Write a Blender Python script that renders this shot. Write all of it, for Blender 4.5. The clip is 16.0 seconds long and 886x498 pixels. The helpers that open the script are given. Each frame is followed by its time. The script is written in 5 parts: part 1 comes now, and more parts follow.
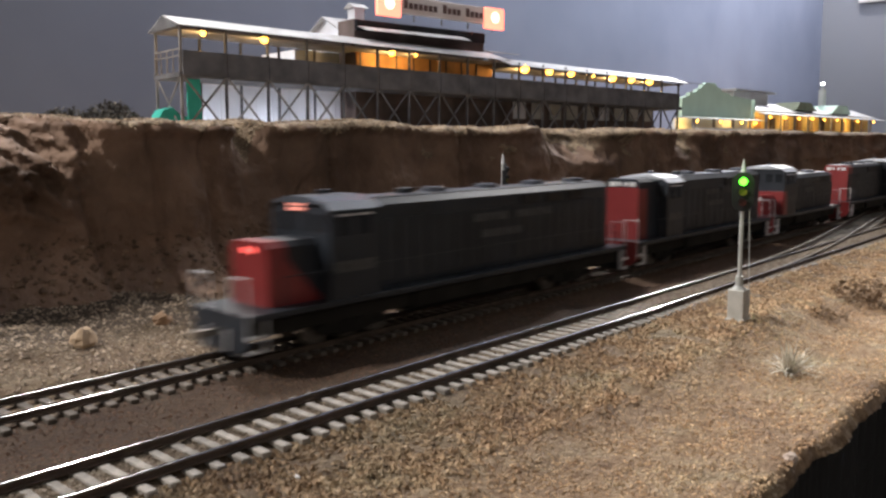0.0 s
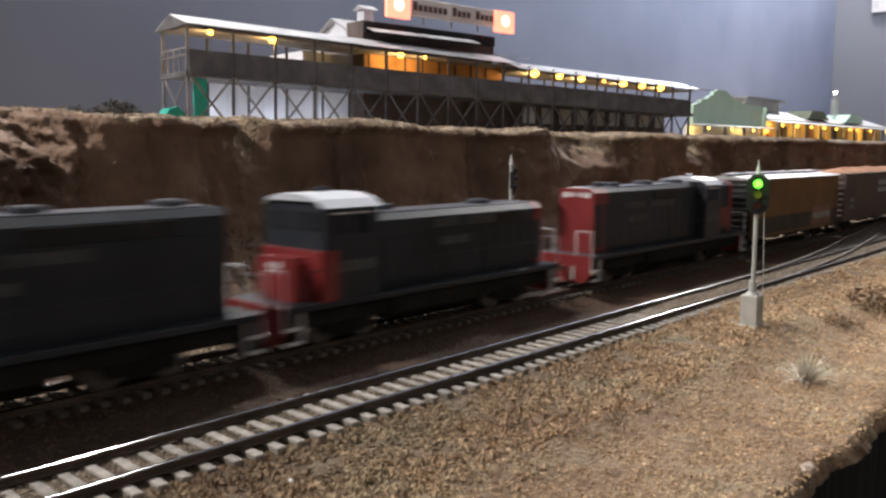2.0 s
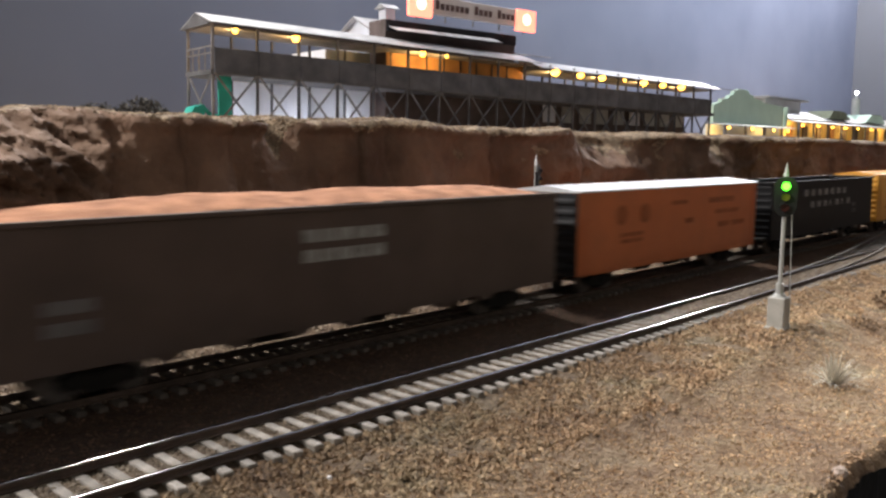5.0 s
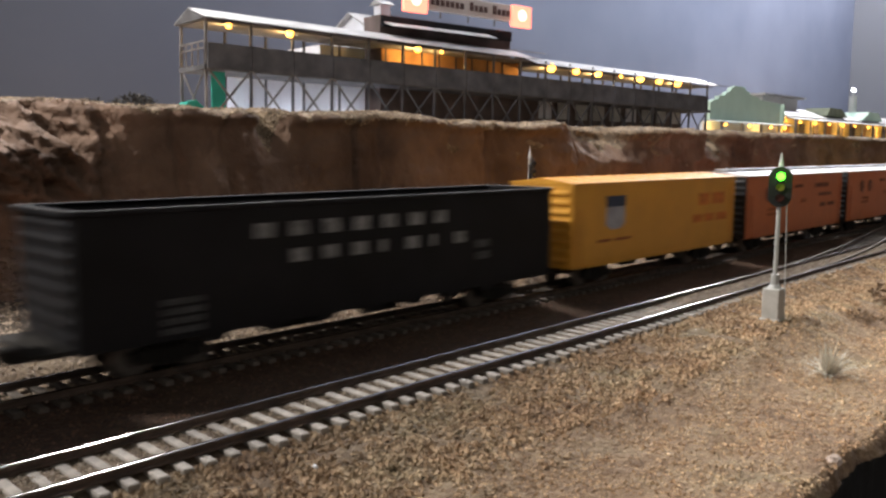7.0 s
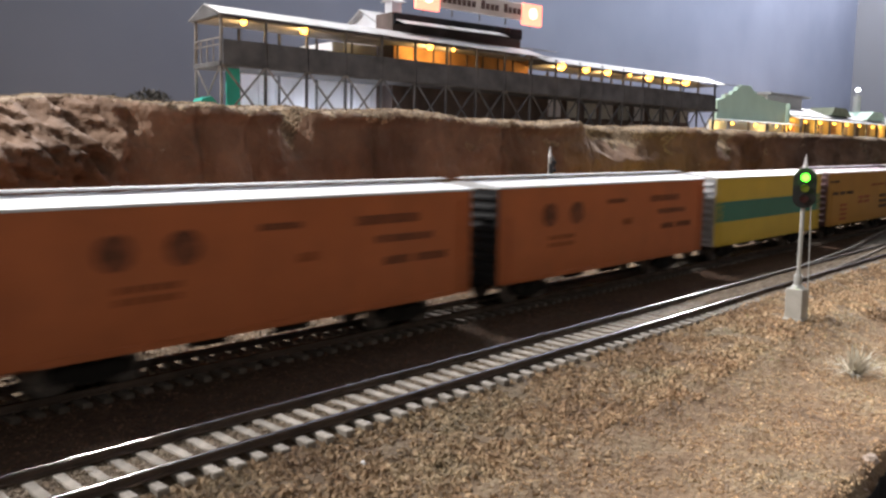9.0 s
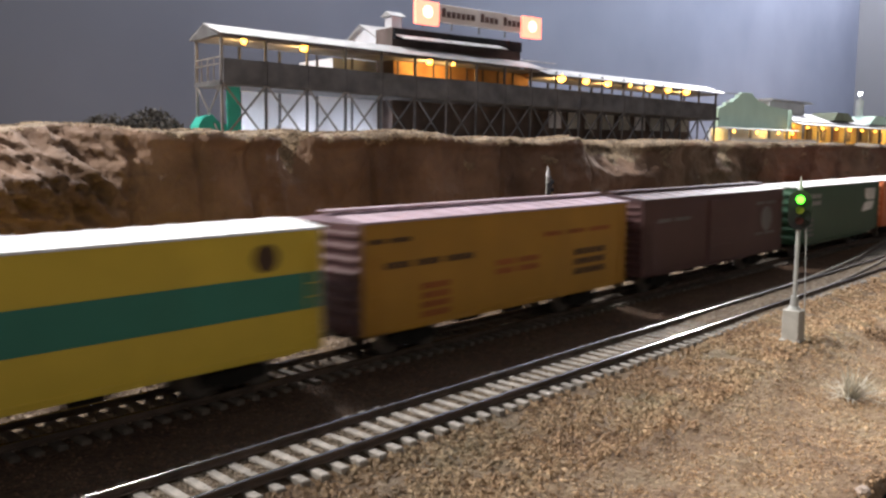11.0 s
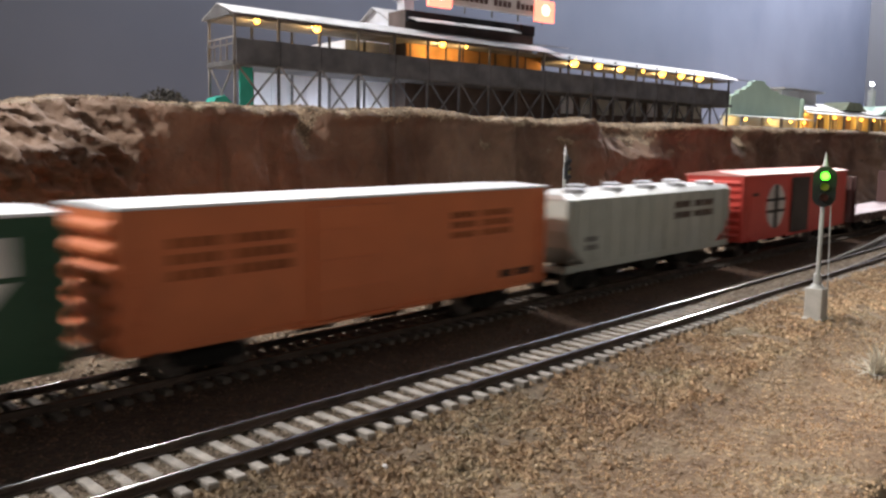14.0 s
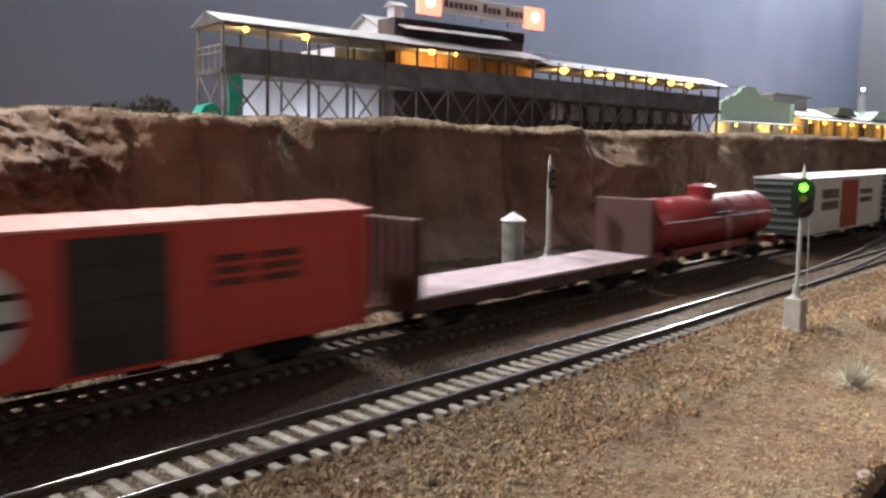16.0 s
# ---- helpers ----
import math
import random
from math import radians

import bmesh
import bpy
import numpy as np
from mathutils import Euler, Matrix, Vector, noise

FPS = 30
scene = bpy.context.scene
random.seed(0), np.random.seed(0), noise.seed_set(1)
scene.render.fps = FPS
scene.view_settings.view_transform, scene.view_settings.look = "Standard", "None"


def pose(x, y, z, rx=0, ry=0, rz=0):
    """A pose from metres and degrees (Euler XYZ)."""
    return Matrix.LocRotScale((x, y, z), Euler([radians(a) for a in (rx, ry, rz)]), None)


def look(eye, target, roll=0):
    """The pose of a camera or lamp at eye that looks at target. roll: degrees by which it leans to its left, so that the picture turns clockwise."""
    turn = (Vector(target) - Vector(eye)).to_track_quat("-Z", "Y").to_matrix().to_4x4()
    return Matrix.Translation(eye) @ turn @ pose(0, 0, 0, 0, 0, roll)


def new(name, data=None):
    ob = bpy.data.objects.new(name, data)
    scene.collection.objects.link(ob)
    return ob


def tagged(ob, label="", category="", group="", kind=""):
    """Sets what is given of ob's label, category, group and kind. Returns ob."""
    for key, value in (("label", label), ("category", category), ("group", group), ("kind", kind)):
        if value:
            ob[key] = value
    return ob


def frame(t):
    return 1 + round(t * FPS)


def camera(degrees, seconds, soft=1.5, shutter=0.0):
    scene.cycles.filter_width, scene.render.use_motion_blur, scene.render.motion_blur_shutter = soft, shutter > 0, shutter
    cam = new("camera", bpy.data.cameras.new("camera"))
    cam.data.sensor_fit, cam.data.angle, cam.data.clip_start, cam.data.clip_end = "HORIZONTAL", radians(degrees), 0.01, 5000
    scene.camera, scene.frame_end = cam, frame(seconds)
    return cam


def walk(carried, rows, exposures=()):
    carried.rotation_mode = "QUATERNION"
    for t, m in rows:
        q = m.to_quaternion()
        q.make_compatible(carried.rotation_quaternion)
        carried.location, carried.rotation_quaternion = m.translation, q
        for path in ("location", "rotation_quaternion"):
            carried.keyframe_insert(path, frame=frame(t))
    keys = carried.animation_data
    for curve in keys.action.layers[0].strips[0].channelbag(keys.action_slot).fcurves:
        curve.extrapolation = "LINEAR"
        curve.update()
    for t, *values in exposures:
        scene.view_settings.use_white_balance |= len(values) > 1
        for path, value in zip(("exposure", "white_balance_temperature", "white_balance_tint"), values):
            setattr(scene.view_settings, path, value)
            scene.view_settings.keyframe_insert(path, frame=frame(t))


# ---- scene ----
cam = camera(56.75, 16.0, soft=2.5, shutter=0.8)
# seconds, x, y, z, yaw, pitch, roll: hand-held at the edge of a model railway
ROWS = [
    (0.0, 0.0556, -0.1765, 0.0722, -48.149, -7.309, 0.421),
    (0.5, 0.0584, -0.1760, 0.0704, -47.876, -7.262, 0.229),
    (1.0, 0.0606, -0.1753, 0.0705, -47.819, -7.306, 0.110),
    (1.5, 0.0629, -0.1738, 0.0686, -47.763, -6.942, 0.069),
    (2.0, 0.0622, -0.1721, 0.0686, -47.495, -6.818, -0.174),
    (2.5, 0.0635, -0.1754, 0.0691, -47.201, -6.745, -0.330),
    (3.0, 0.0592, -0.1749, 0.0710, -46.904, -6.873, -0.292),
    (3.5, 0.0540, -0.1717, 0.0698, -46.708, -6.955, -0.311),
    (6, 0.0600, -0.1697, 0.0701, -46.404, -7.054, -0.566),
    (6.5, 0.0610, -0.1705, 0.0702, -46.529, -7.141, -0.498),
    (7, 0.0605, -0.1699, 0.0661, -46.575, -7.002, -0.389),
    (7.5, 0.0572, -0.1678, 0.0681, -45.904, -7.664, -0.506),
    (8, 0.0568, -0.1689, 0.0652, -46.673, -7.421, -1.045),
    (8.5, 0.0546, -0.1672, 0.0656, -46.535, -7.736, -0.505),
    (9, 0.0509, -0.1634, 0.0671, -46.642, -7.253, -0.756),
    (11.5, 0.0531, -0.1669, 0.0761, -46.352, -6.967, -0.021),
    (12.0, 0.0545, -0.1673, 0.0746, -46.439, -7.371, -0.065),
    (12.5, 0.0567, -0.1686, 0.0725, -46.326, -7.459, -0.120),
    (13.0, 0.0553, -0.1673, 0.0702, -46.282, -7.290, -0.208),
    (13.5, 0.0522, -0.1637, 0.0697, -46.060, -7.451, -0.407),
    (14.0, 0.0499, -0.1609, 0.0685, -45.938, -7.529, -0.503),
    (14.5, 0.0506, -0.1643, 0.0716, -46.014, -7.849, -0.641),
    (15.0, 0.0524, -0.1652, 0.0738, -46.100, -7.739, -0.446),
    (15.5, 0.0515, -0.1655, 0.0727, -46.217, -7.512, -0.526),
    (16.0, 0.0527, -0.1658, 0.0719, -46.257, -7.308, -0.526),
]
walk(cam, [(t, pose(x, y, z, 90 + pitch, roll, yaw)) for t, x, y, z, yaw, pitch, roll in ROWS],
     exposures=[(0.0, 0.28), (3.5, 0.23), (6.0, 0.33), (7.5, 0.28), (8.0, 0.43), (9.0, 0.43), (11.5, 0.38), (13.0, 0.33), (14.0, 0.28), (14.5, -0.27), (15.0, 0.25), (15.5, 0.23), (16.0, 0.28)])

# ---- light: three ceiling lamps over the layout, two added fill lamps ----
world = bpy.data.worlds.new("world")
scene.world = world
world.use_nodes = True
world.node_tree.nodes["Background"].inputs[0].default_value = (0.55, 0.6, 0.75, 1)
world.node_tree.nodes["Background"].inputs[1].default_value = 0.0


def area_lamp(name, eye, target, power, sx, sy, color):
    d = bpy.data.lights.new(name, "AREA")
    d.shape, d.size, d.size_y, d.energy, d.color = "RECTANGLE", sx, sy, power, color
    ob = new(name, d)
    ob.matrix_world = look(eye, target)
    return ob


def point_lamp(name, at, power, color, radius=0.002):
    d = bpy.data.lights.new(name, "POINT")
    d.energy, d.color, d.shadow_soft_size = power, color, radius
    ob = new(name, d)
    ob.location = at
    return ob


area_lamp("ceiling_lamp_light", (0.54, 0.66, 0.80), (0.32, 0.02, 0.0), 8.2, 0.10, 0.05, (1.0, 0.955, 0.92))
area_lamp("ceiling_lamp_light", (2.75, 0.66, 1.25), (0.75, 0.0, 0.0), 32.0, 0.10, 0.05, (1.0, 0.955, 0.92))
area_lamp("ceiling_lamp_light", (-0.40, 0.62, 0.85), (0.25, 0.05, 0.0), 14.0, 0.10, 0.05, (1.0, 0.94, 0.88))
# Added unseen fill from the aisle for the cars' dim near sides.
area_lamp("aisle_fill_light", (-0.5, -1.6, 0.85), (0.5, 0.1, 0.0), 2.45, 0.5, 0.5, (1.0, 0.93, 0.86))
# Added unseen strip that brightens the backdrop.
area_lamp("backdrop_fill_light", (1.75, 0.20, 1.05), (1.70, 0.74, 1.01), 27.0, 2.2, 0.08, (0.80, 0.88, 1.0))

# ---- materials ----


def mat(name, color, rough=0.6, metal=0.0, var=0.25, scale=60.0, bump=0.0, bscale=400.0, tint=None, grime=0.0, gscale=25.0, coat=0.0, island=0.0, obrand=0.0, spec=0.5):
    m = bpy.data.materials.new(name)
    m.use_nodes = True
    nt = m.node_tree
    b = nt.nodes["Principled BSDF"]
    b.inputs["Roughness"].default_value, b.inputs["Metallic"].default_value = rough, metal
    b.inputs["Coat Weight"].default_value = coat
    b.inputs["Specular IOR Level"].default_value = spec
    tc = nt.nodes.new("ShaderNodeTexCoord")
    n1 = nt.nodes.new("ShaderNodeTexNoise")
    n1.inputs["Scale"].default_value, n1.inputs["Detail"].default_value = scale, 5
    nt.links.new(tc.outputs["Object"], n1.inputs["Vector"])
    ramp = nt.nodes.new("ShaderNodeValToRGB")
    c0 = tuple(max(0, c * (1 - var)) for c in color)
    c1 = tint or tuple(min(1, c * (1 + var)) for c in color)
    ramp.color_ramp.elements[0].position, ramp.color_ramp.elements[1].position = 0.32, 0.68
    ramp.color_ramp.elements[0].color, ramp.color_ramp.elements[1].color = (*c0, 1), (*c1, 1)
    nt.links.new(n1.outputs["Fac"], ramp.inputs["Fac"])
    out = ramp.outputs["Color"]
    if grime:
        n2 = nt.nodes.new("ShaderNodeTexNoise")
        n2.inputs["Scale"].default_value, n2.inputs["Detail"].default_value, n2.inputs["Roughness"].default_value = gscale, 7, 0.65
        nt.links.new(tc.outputs["Object"], n2.inputs["Vector"])
        r2 = nt.nodes.new("ShaderNodeMapRange")
        r2.inputs[1].default_value, r2.inputs[2].default_value, r2.inputs[3].default_value, r2.inputs[4].default_value = 0.45, 0.75, 0.0, grime
        nt.links.new(n2.outputs["Fac"], r2.inputs[0])
        mx = nt.nodes.new("ShaderNodeMix")
        mx.data_type = "RGBA"
        mx.inputs[7].default_value = (0.07, 0.05, 0.035, 1)
        nt.links.new(r2.outputs[0], mx.inputs[0])
        nt.links.new(out, mx.inputs[6])
        out = mx.outputs[2]
    if island or obrand:
        g = nt.nodes.new("ShaderNodeNewGeometry" if island else "ShaderNodeObjectInfo")
        r3 = nt.nodes.new("ShaderNodeMapRange")
        a = island or obrand
        r3.inputs[3].default_value, r3.inputs[4].default_value = 1 - a, 1 + a
        nt.links.new(g.outputs["Random Per Island" if island else "Random"], r3.inputs[0])
        hs = nt.nodes.new("ShaderNodeHueSaturation")
        nt.links.new(r3.outputs[0], hs.inputs["Value"])
        nt.links.new(out, hs.inputs["Color"])
        out = hs.outputs["Color"]
    nt.links.new(out, b.inputs["Base Color"])
    if bump:
        n3 = nt.nodes.new("ShaderNodeTexNoise")
        n3.inputs["Scale"].default_value, n3.inputs["Detail"].default_value = bscale, 6
        nt.links.new(tc.outputs["Object"], n3.inputs["Vector"])
        bp = nt.nodes.new("ShaderNodeBump")
        bp.inputs["Strength"].default_value, bp.inputs["Distance"].default_value = bump, 0.0015
        nt.links.new(n3.outputs["Fac"], bp.inputs["Height"])
        nt.links.new(bp.outputs["Normal"], b.inputs["Normal"])
    return m


def glow(name, color, strength):
    m = bpy.data.materials.new(name)
    m.use_nodes = True
    b = m.node_tree.nodes["Principled BSDF"]
    b.inputs["Base Color"].default_value = (*color, 1)
    b.inputs["Emission Color"].default_value = (*color, 1)
    b.inputs["Emission Strength"].default_value = strength
    return m


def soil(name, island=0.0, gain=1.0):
    """Orange-brown and tan-olive earth in patches, with fine grains; brown grit beside the tracks, pale sand on the
    bank. Between the tracks and at the cliff foot, shade is put into the colour.
    """
    m = mat(name, (0.36 * gain, 0.26 * gain, 0.18 * gain), 0.95, var=0.25, scale=420, tint=(0.57 * gain, 0.49 * gain, 0.39 * gain), bump=1.0, bscale=800, island=island)
    nt = m.node_tree
    b = nt.nodes["Principled BSDF"]
    src = b.inputs["Base Color"].links[0].from_socket
    tc = nt.nodes["Texture Coordinate"]
    n = nt.nodes.new("ShaderNodeTexNoise")
    n.inputs["Scale"].default_value, n.inputs["Detail"].default_value, n.inputs["Roughness"].default_value = 30, 8, 0.7
    nt.links.new(tc.outputs["Object"], n.inputs["Vector"])
    r = nt.nodes.new("ShaderNodeValToRGB")
    r.color_ramp.elements[0].position, r.color_ramp.elements[1].position = 0.30, 0.70
    r.color_ramp.elements[0].color, r.color_ramp.elements[1].color = (0.50, 0.40, 0.34, 1), (0.82, 0.81, 0.66, 1)
    e = r.color_ramp.elements.new(0.45)
    e.color = (0.82, 0.66, 0.50, 1)
    e = r.color_ramp.elements.new(0.56)
    e.color = (0.90, 0.78, 0.62, 1)
    nt.links.new(n.outputs["Fac"], r.inputs["Fac"])
    mx = nt.nodes.new("ShaderNodeMix")
    mx.data_type, mx.blend_type = "RGBA", "MULTIPLY"
    mx.inputs[0].default_value = 1.0
    nt.links.new(src, mx.inputs[6])
    nt.links.new(r.outputs["Color"], mx.inputs[7])
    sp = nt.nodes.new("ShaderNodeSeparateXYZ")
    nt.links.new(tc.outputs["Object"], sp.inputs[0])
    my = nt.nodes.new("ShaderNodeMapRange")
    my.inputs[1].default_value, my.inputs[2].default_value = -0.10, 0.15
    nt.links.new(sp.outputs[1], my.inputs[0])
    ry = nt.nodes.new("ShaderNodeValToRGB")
    # Low stops past y 0.015 hold the train's and the cliff's shade.
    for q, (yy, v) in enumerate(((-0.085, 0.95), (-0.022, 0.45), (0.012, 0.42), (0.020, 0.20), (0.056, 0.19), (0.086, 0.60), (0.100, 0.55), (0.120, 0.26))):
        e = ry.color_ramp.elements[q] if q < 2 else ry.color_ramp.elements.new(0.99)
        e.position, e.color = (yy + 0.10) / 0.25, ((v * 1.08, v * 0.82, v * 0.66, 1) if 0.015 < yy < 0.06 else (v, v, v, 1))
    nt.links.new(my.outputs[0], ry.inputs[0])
    # Colour grows paler towards the east.
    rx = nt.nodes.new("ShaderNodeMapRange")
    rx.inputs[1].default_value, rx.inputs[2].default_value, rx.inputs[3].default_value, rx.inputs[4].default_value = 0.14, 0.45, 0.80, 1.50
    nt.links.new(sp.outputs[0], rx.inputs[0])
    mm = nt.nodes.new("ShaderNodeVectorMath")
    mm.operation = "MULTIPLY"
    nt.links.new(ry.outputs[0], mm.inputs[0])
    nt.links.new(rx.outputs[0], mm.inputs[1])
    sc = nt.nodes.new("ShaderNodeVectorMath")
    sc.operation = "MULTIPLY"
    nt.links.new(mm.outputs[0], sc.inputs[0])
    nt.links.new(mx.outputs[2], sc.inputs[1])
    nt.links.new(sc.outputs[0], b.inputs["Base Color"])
    return m


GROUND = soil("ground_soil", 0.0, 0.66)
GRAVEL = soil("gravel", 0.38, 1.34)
BALLAST = mat("ballast_tan", (0.165, 0.125, 0.092), 0.95, var=0.35, scale=260, tint=(0.27, 0.225, 0.175), bump=0.4, bscale=1500, island=0.3)
# Brown bed stones, darkened in the colour for the train's shade.
BED = mat("bed_brown_shaded", (0.090, 0.048, 0.030), 0.95, var=0.35, scale=260, tint=(0.150, 0.085, 0.056), bump=0.4, bscale=1500, island=0.3)
CLIFF = mat("cliff_rock", (0.200, 0.118, 0.080), 0.85, var=0.38, scale=30, tint=(0.29, 0.185, 0.128), bump=1.0, bscale=300, grime=0.4, gscale=22)
LIP = mat("cliff_turf", (0.20, 0.145, 0.10), 0.95, var=0.5, scale=150, tint=(0.40, 0.31, 0.22), bump=1.0, bscale=900)
PLATEAU = mat("plateau_soil", (0.26, 0.19, 0.13), 0.95, var=0.35, scale=40, bump=0.5, bscale=500)
FASCIA = mat("fascia_black", (0.012, 0.011, 0.011), 0.85, var=0.3, scale=30, bump=0.5, bscale=200)
RAIL = mat("rail_steel", (0.26, 0.25, 0.245), 0.15, 1.0, var=0.12, scale=90)
RAIL_DULL = mat("rail_dull", (0.14, 0.115, 0.095), 0.7, 0.2, var=0.3, scale=120)
RAIL_SIDE = mat("rail_rust", (0.085, 0.060, 0.046), 0.75, 0.2, var=0.4, scale=150)
TIE = mat("tie_wood", (0.205, 0.188, 0.168), 0.85, var=0.25, scale=260, bump=0.3, bscale=1200, grime=0.25, gscale=120, obrand=0.22)
STEEL_GREY = mat("grey_paint", (0.42, 0.43, 0.42), 0.55, 0.1, var=0.12, scale=90)
CONCRETE = mat("concrete", (0.46, 0.45, 0.42), 0.85, var=0.15, scale=120, bump=0.3)
BLACK = mat("black_paint", (0.018, 0.018, 0.020), 0.55, spec=0.3, var=0.4, scale=60)
UNDER = mat("underframe_black", (0.020, 0.018, 0.016), 0.8, spec=0.2, var=0.4, scale=80)
WHEEL = mat("wheel_steel", (0.25, 0.23, 0.21), 0.4, 0.8, var=0.3, scale=120)
GREEN_GLOW = glow("signal_green", (0.10, 1.0, 0.03), 5)
AMBER_OFF = mat("signal_amber_off", (0.16, 0.15, 0.02), 0.3)
RED_OFF = mat("signal_red_off", (0.05, 0.012, 0.01), 0.3)
BULB = glow("bulb_amber", (1.0, 0.42, 0.05), 9)
BULB_WHITE = glow("bulb_white", (0.9, 0.95, 1.0), 25)
SIGN_RED = glow("lit_sign_red", (1.0, 0.22, 0.14), 2.2)
BOARD_GLOW = glow("board_pink", (1.0, 0.36, 0.28), 0.45)
TAIL_GLOW = glow("marker_red", (1.0, 0.12, 0.10), 3.0)


def sky_paint():
    """Hand-painted dusk blue-grey with soft cloud mottling; the lamps' falloff is put into the colour, darker towards
    the west end.
    """
    m = mat("backdrop_paint", (0.190, 0.211, 0.292), 0.9, var=0.12, scale=3.0, tint=(0.232, 0.253, 0.338))
    nt = m.node_tree
    b = nt.nodes["Principled BSDF"]
    src = b.inputs["Base Color"].links[0].from_socket
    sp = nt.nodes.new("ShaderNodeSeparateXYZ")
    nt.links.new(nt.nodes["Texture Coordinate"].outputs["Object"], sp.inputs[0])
    # Lamplight fading westward, painted as a ramp along x.
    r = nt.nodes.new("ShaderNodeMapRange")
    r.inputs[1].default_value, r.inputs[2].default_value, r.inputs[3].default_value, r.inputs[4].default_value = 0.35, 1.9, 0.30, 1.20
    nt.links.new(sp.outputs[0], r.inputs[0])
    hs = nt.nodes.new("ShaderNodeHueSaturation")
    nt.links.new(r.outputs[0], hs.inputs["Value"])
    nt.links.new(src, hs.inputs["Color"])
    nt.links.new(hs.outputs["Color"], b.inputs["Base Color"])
    return m


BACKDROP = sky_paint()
WALL_GREY = mat("end_wall_paint", (0.215, 0.22, 0.25), 0.9, var=0.06, scale=2)
ROOM = mat("room_wall", (0.32, 0.30, 0.28), 0.9, var=0.1, scale=2)
CEIL = mat("ceiling_paint", (0.5, 0.49, 0.47), 0.9, var=0.08, scale=2)
DARKROOM = mat("room_floor_dark", (0.05, 0.045, 0.04), 0.8, var=0.2, scale=3)
TIMBER = mat("dock_timber", (0.100, 0.102, 0.112), 0.85, var=0.35, scale=70, bump=0.3)
TIMBER_L = mat("dock_timber_grey", (0.20, 0.19, 0.19), 0.85, var=0.3, scale=70, bump=0.3)
DECKBAND = mat("dock_fascia_dark", (0.085, 0.088, 0.102), 0.85, var=0.35, scale=60)
TIN = mat("corrugated_tin", (0.38, 0.38, 0.39), 0.45, 0.3, var=0.2, scale=70, grime=0.35, gscale=40)
WHITEWALL = mat("white_siding", (0.62, 0.64, 0.70), 0.75, var=0.1, scale=40)
BROWNWALL = mat("brown_siding", (0.090, 0.066, 0.060), 0.8, var=0.35, scale=50)
# Orange stands for dock and porch lamplight on boards and windows.
LAMPLIT_ORANGE = mat("lamplit_orange", (0.40, 0.20, 0.07), 0.8, var=0.25, scale=60)
TEAL = mat("teal_panel", (0.03, 0.42, 0.34), 0.6, var=0.15, scale=50)
SIGNFACE = mat("sign_face_white", (0.62, 0.58, 0.58), 0.6, var=0.1, scale=40)
SIGNBAR = mat("sign_bars_dark", (0.10, 0.06, 0.06), 0.7)
DEPOT = mat("depot_stucco_mint", (0.42, 0.57, 0.47), 0.8, var=0.08, scale=30)
DEPOT_W = mat("depot_wall_white", (0.62, 0.64, 0.66), 0.8, var=0.1, scale=30)
DEPOT_Y = mat("depot_wall_cream", (0.66, 0.50, 0.20), 0.8, var=0.12, scale=40)
DARKWIN = mat("dark_glass", (0.02, 0.022, 0.026), 0.15)
DRYGRASS = mat("dry_grass", (0.60, 0.56, 0.47), 0.9, var=0.25, scale=300, island=0.25)
SHRUB = mat("dry_shrub", (0.22, 0.15, 0.095), 0.95, var=0.35, scale=200, island=0.3)
DARKBUSH = mat("dark_bush", (0.055, 0.050, 0.045), 0.95, var=0.4, scale=120, island=0.3)
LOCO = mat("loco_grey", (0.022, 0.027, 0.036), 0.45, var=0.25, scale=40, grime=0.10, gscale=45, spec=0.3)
# Body grey made paler on top, overhead lamplight put into the colour.
LOCO_ROOF_LIT = mat("loco_grey_lit_roof", (0.075, 0.082, 0.10), 0.28, var=0.25, scale=40)
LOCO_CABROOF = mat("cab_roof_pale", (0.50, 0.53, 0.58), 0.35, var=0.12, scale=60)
SCARLET = mat("scarlet_paint", (0.185, 0.018, 0.020), 0.42, var=0.15, scale=50, grime=0.15)
HANDRAIL = mat("handrail_white", (0.60, 0.60, 0.62), 0.5)
ORANGE = mat("reefer_orange", (0.50, 0.145, 0.046), 0.55, var=0.10, scale=40, grime=0.25, gscale=35)
ORANGE_B = mat("boxcar_orange", (0.64, 0.19, 0.075), 0.5, var=0.08, scale=40, grime=0.15, gscale=35)
YELLOW = mat("reefer_yellow", (0.65, 0.315, 0.035), 0.5, var=0.08, scale=40, grime=0.18, gscale=35)
YELLOW_D = mat("boxcar_yellow_weathered", (0.160, 0.076, 0.014), 0.6, var=0.2, scale=40, grime=0.5, gscale=30)
YELLOW_L = mat("stripe_car_yellow", (0.66, 0.48, 0.05), 0.5, var=0.08, scale=40, grime=0.15)
GREEN_BAND = mat("teal_green_band", (0.03, 0.20, 0.15), 0.5, var=0.1, scale=40)
GREEN = mat("boxcar_green", (0.024, 0.082, 0.045), 0.5, var=0.12, scale=40, grime=0.15, gscale=35)
BROWN = mat("boxcar_brown", (0.082, 0.037, 0.038), 0.55, var=0.15, scale=40, grime=0.2, gscale=35)
GON_BROWN = mat("gondola_brown", (0.085, 0.060, 0.050), 0.65, var=0.2, scale=40, grime=0.3, gscale=35)
RED = mat("boxcar_red", (0.55, 0.060, 0.046), 0.5, var=0.1, scale=40, grime=0.15, gscale=35)
TANKRED = mat("tank_red", (0.25, 0.026, 0.030), 0.35, var=0.15, scale=40, grime=0.2, gscale=35)
FLATRED = mat("flatcar_oxide", (0.072, 0.032, 0.030), 0.65, var=0.2, scale=40, grime=0.25, gscale=35)
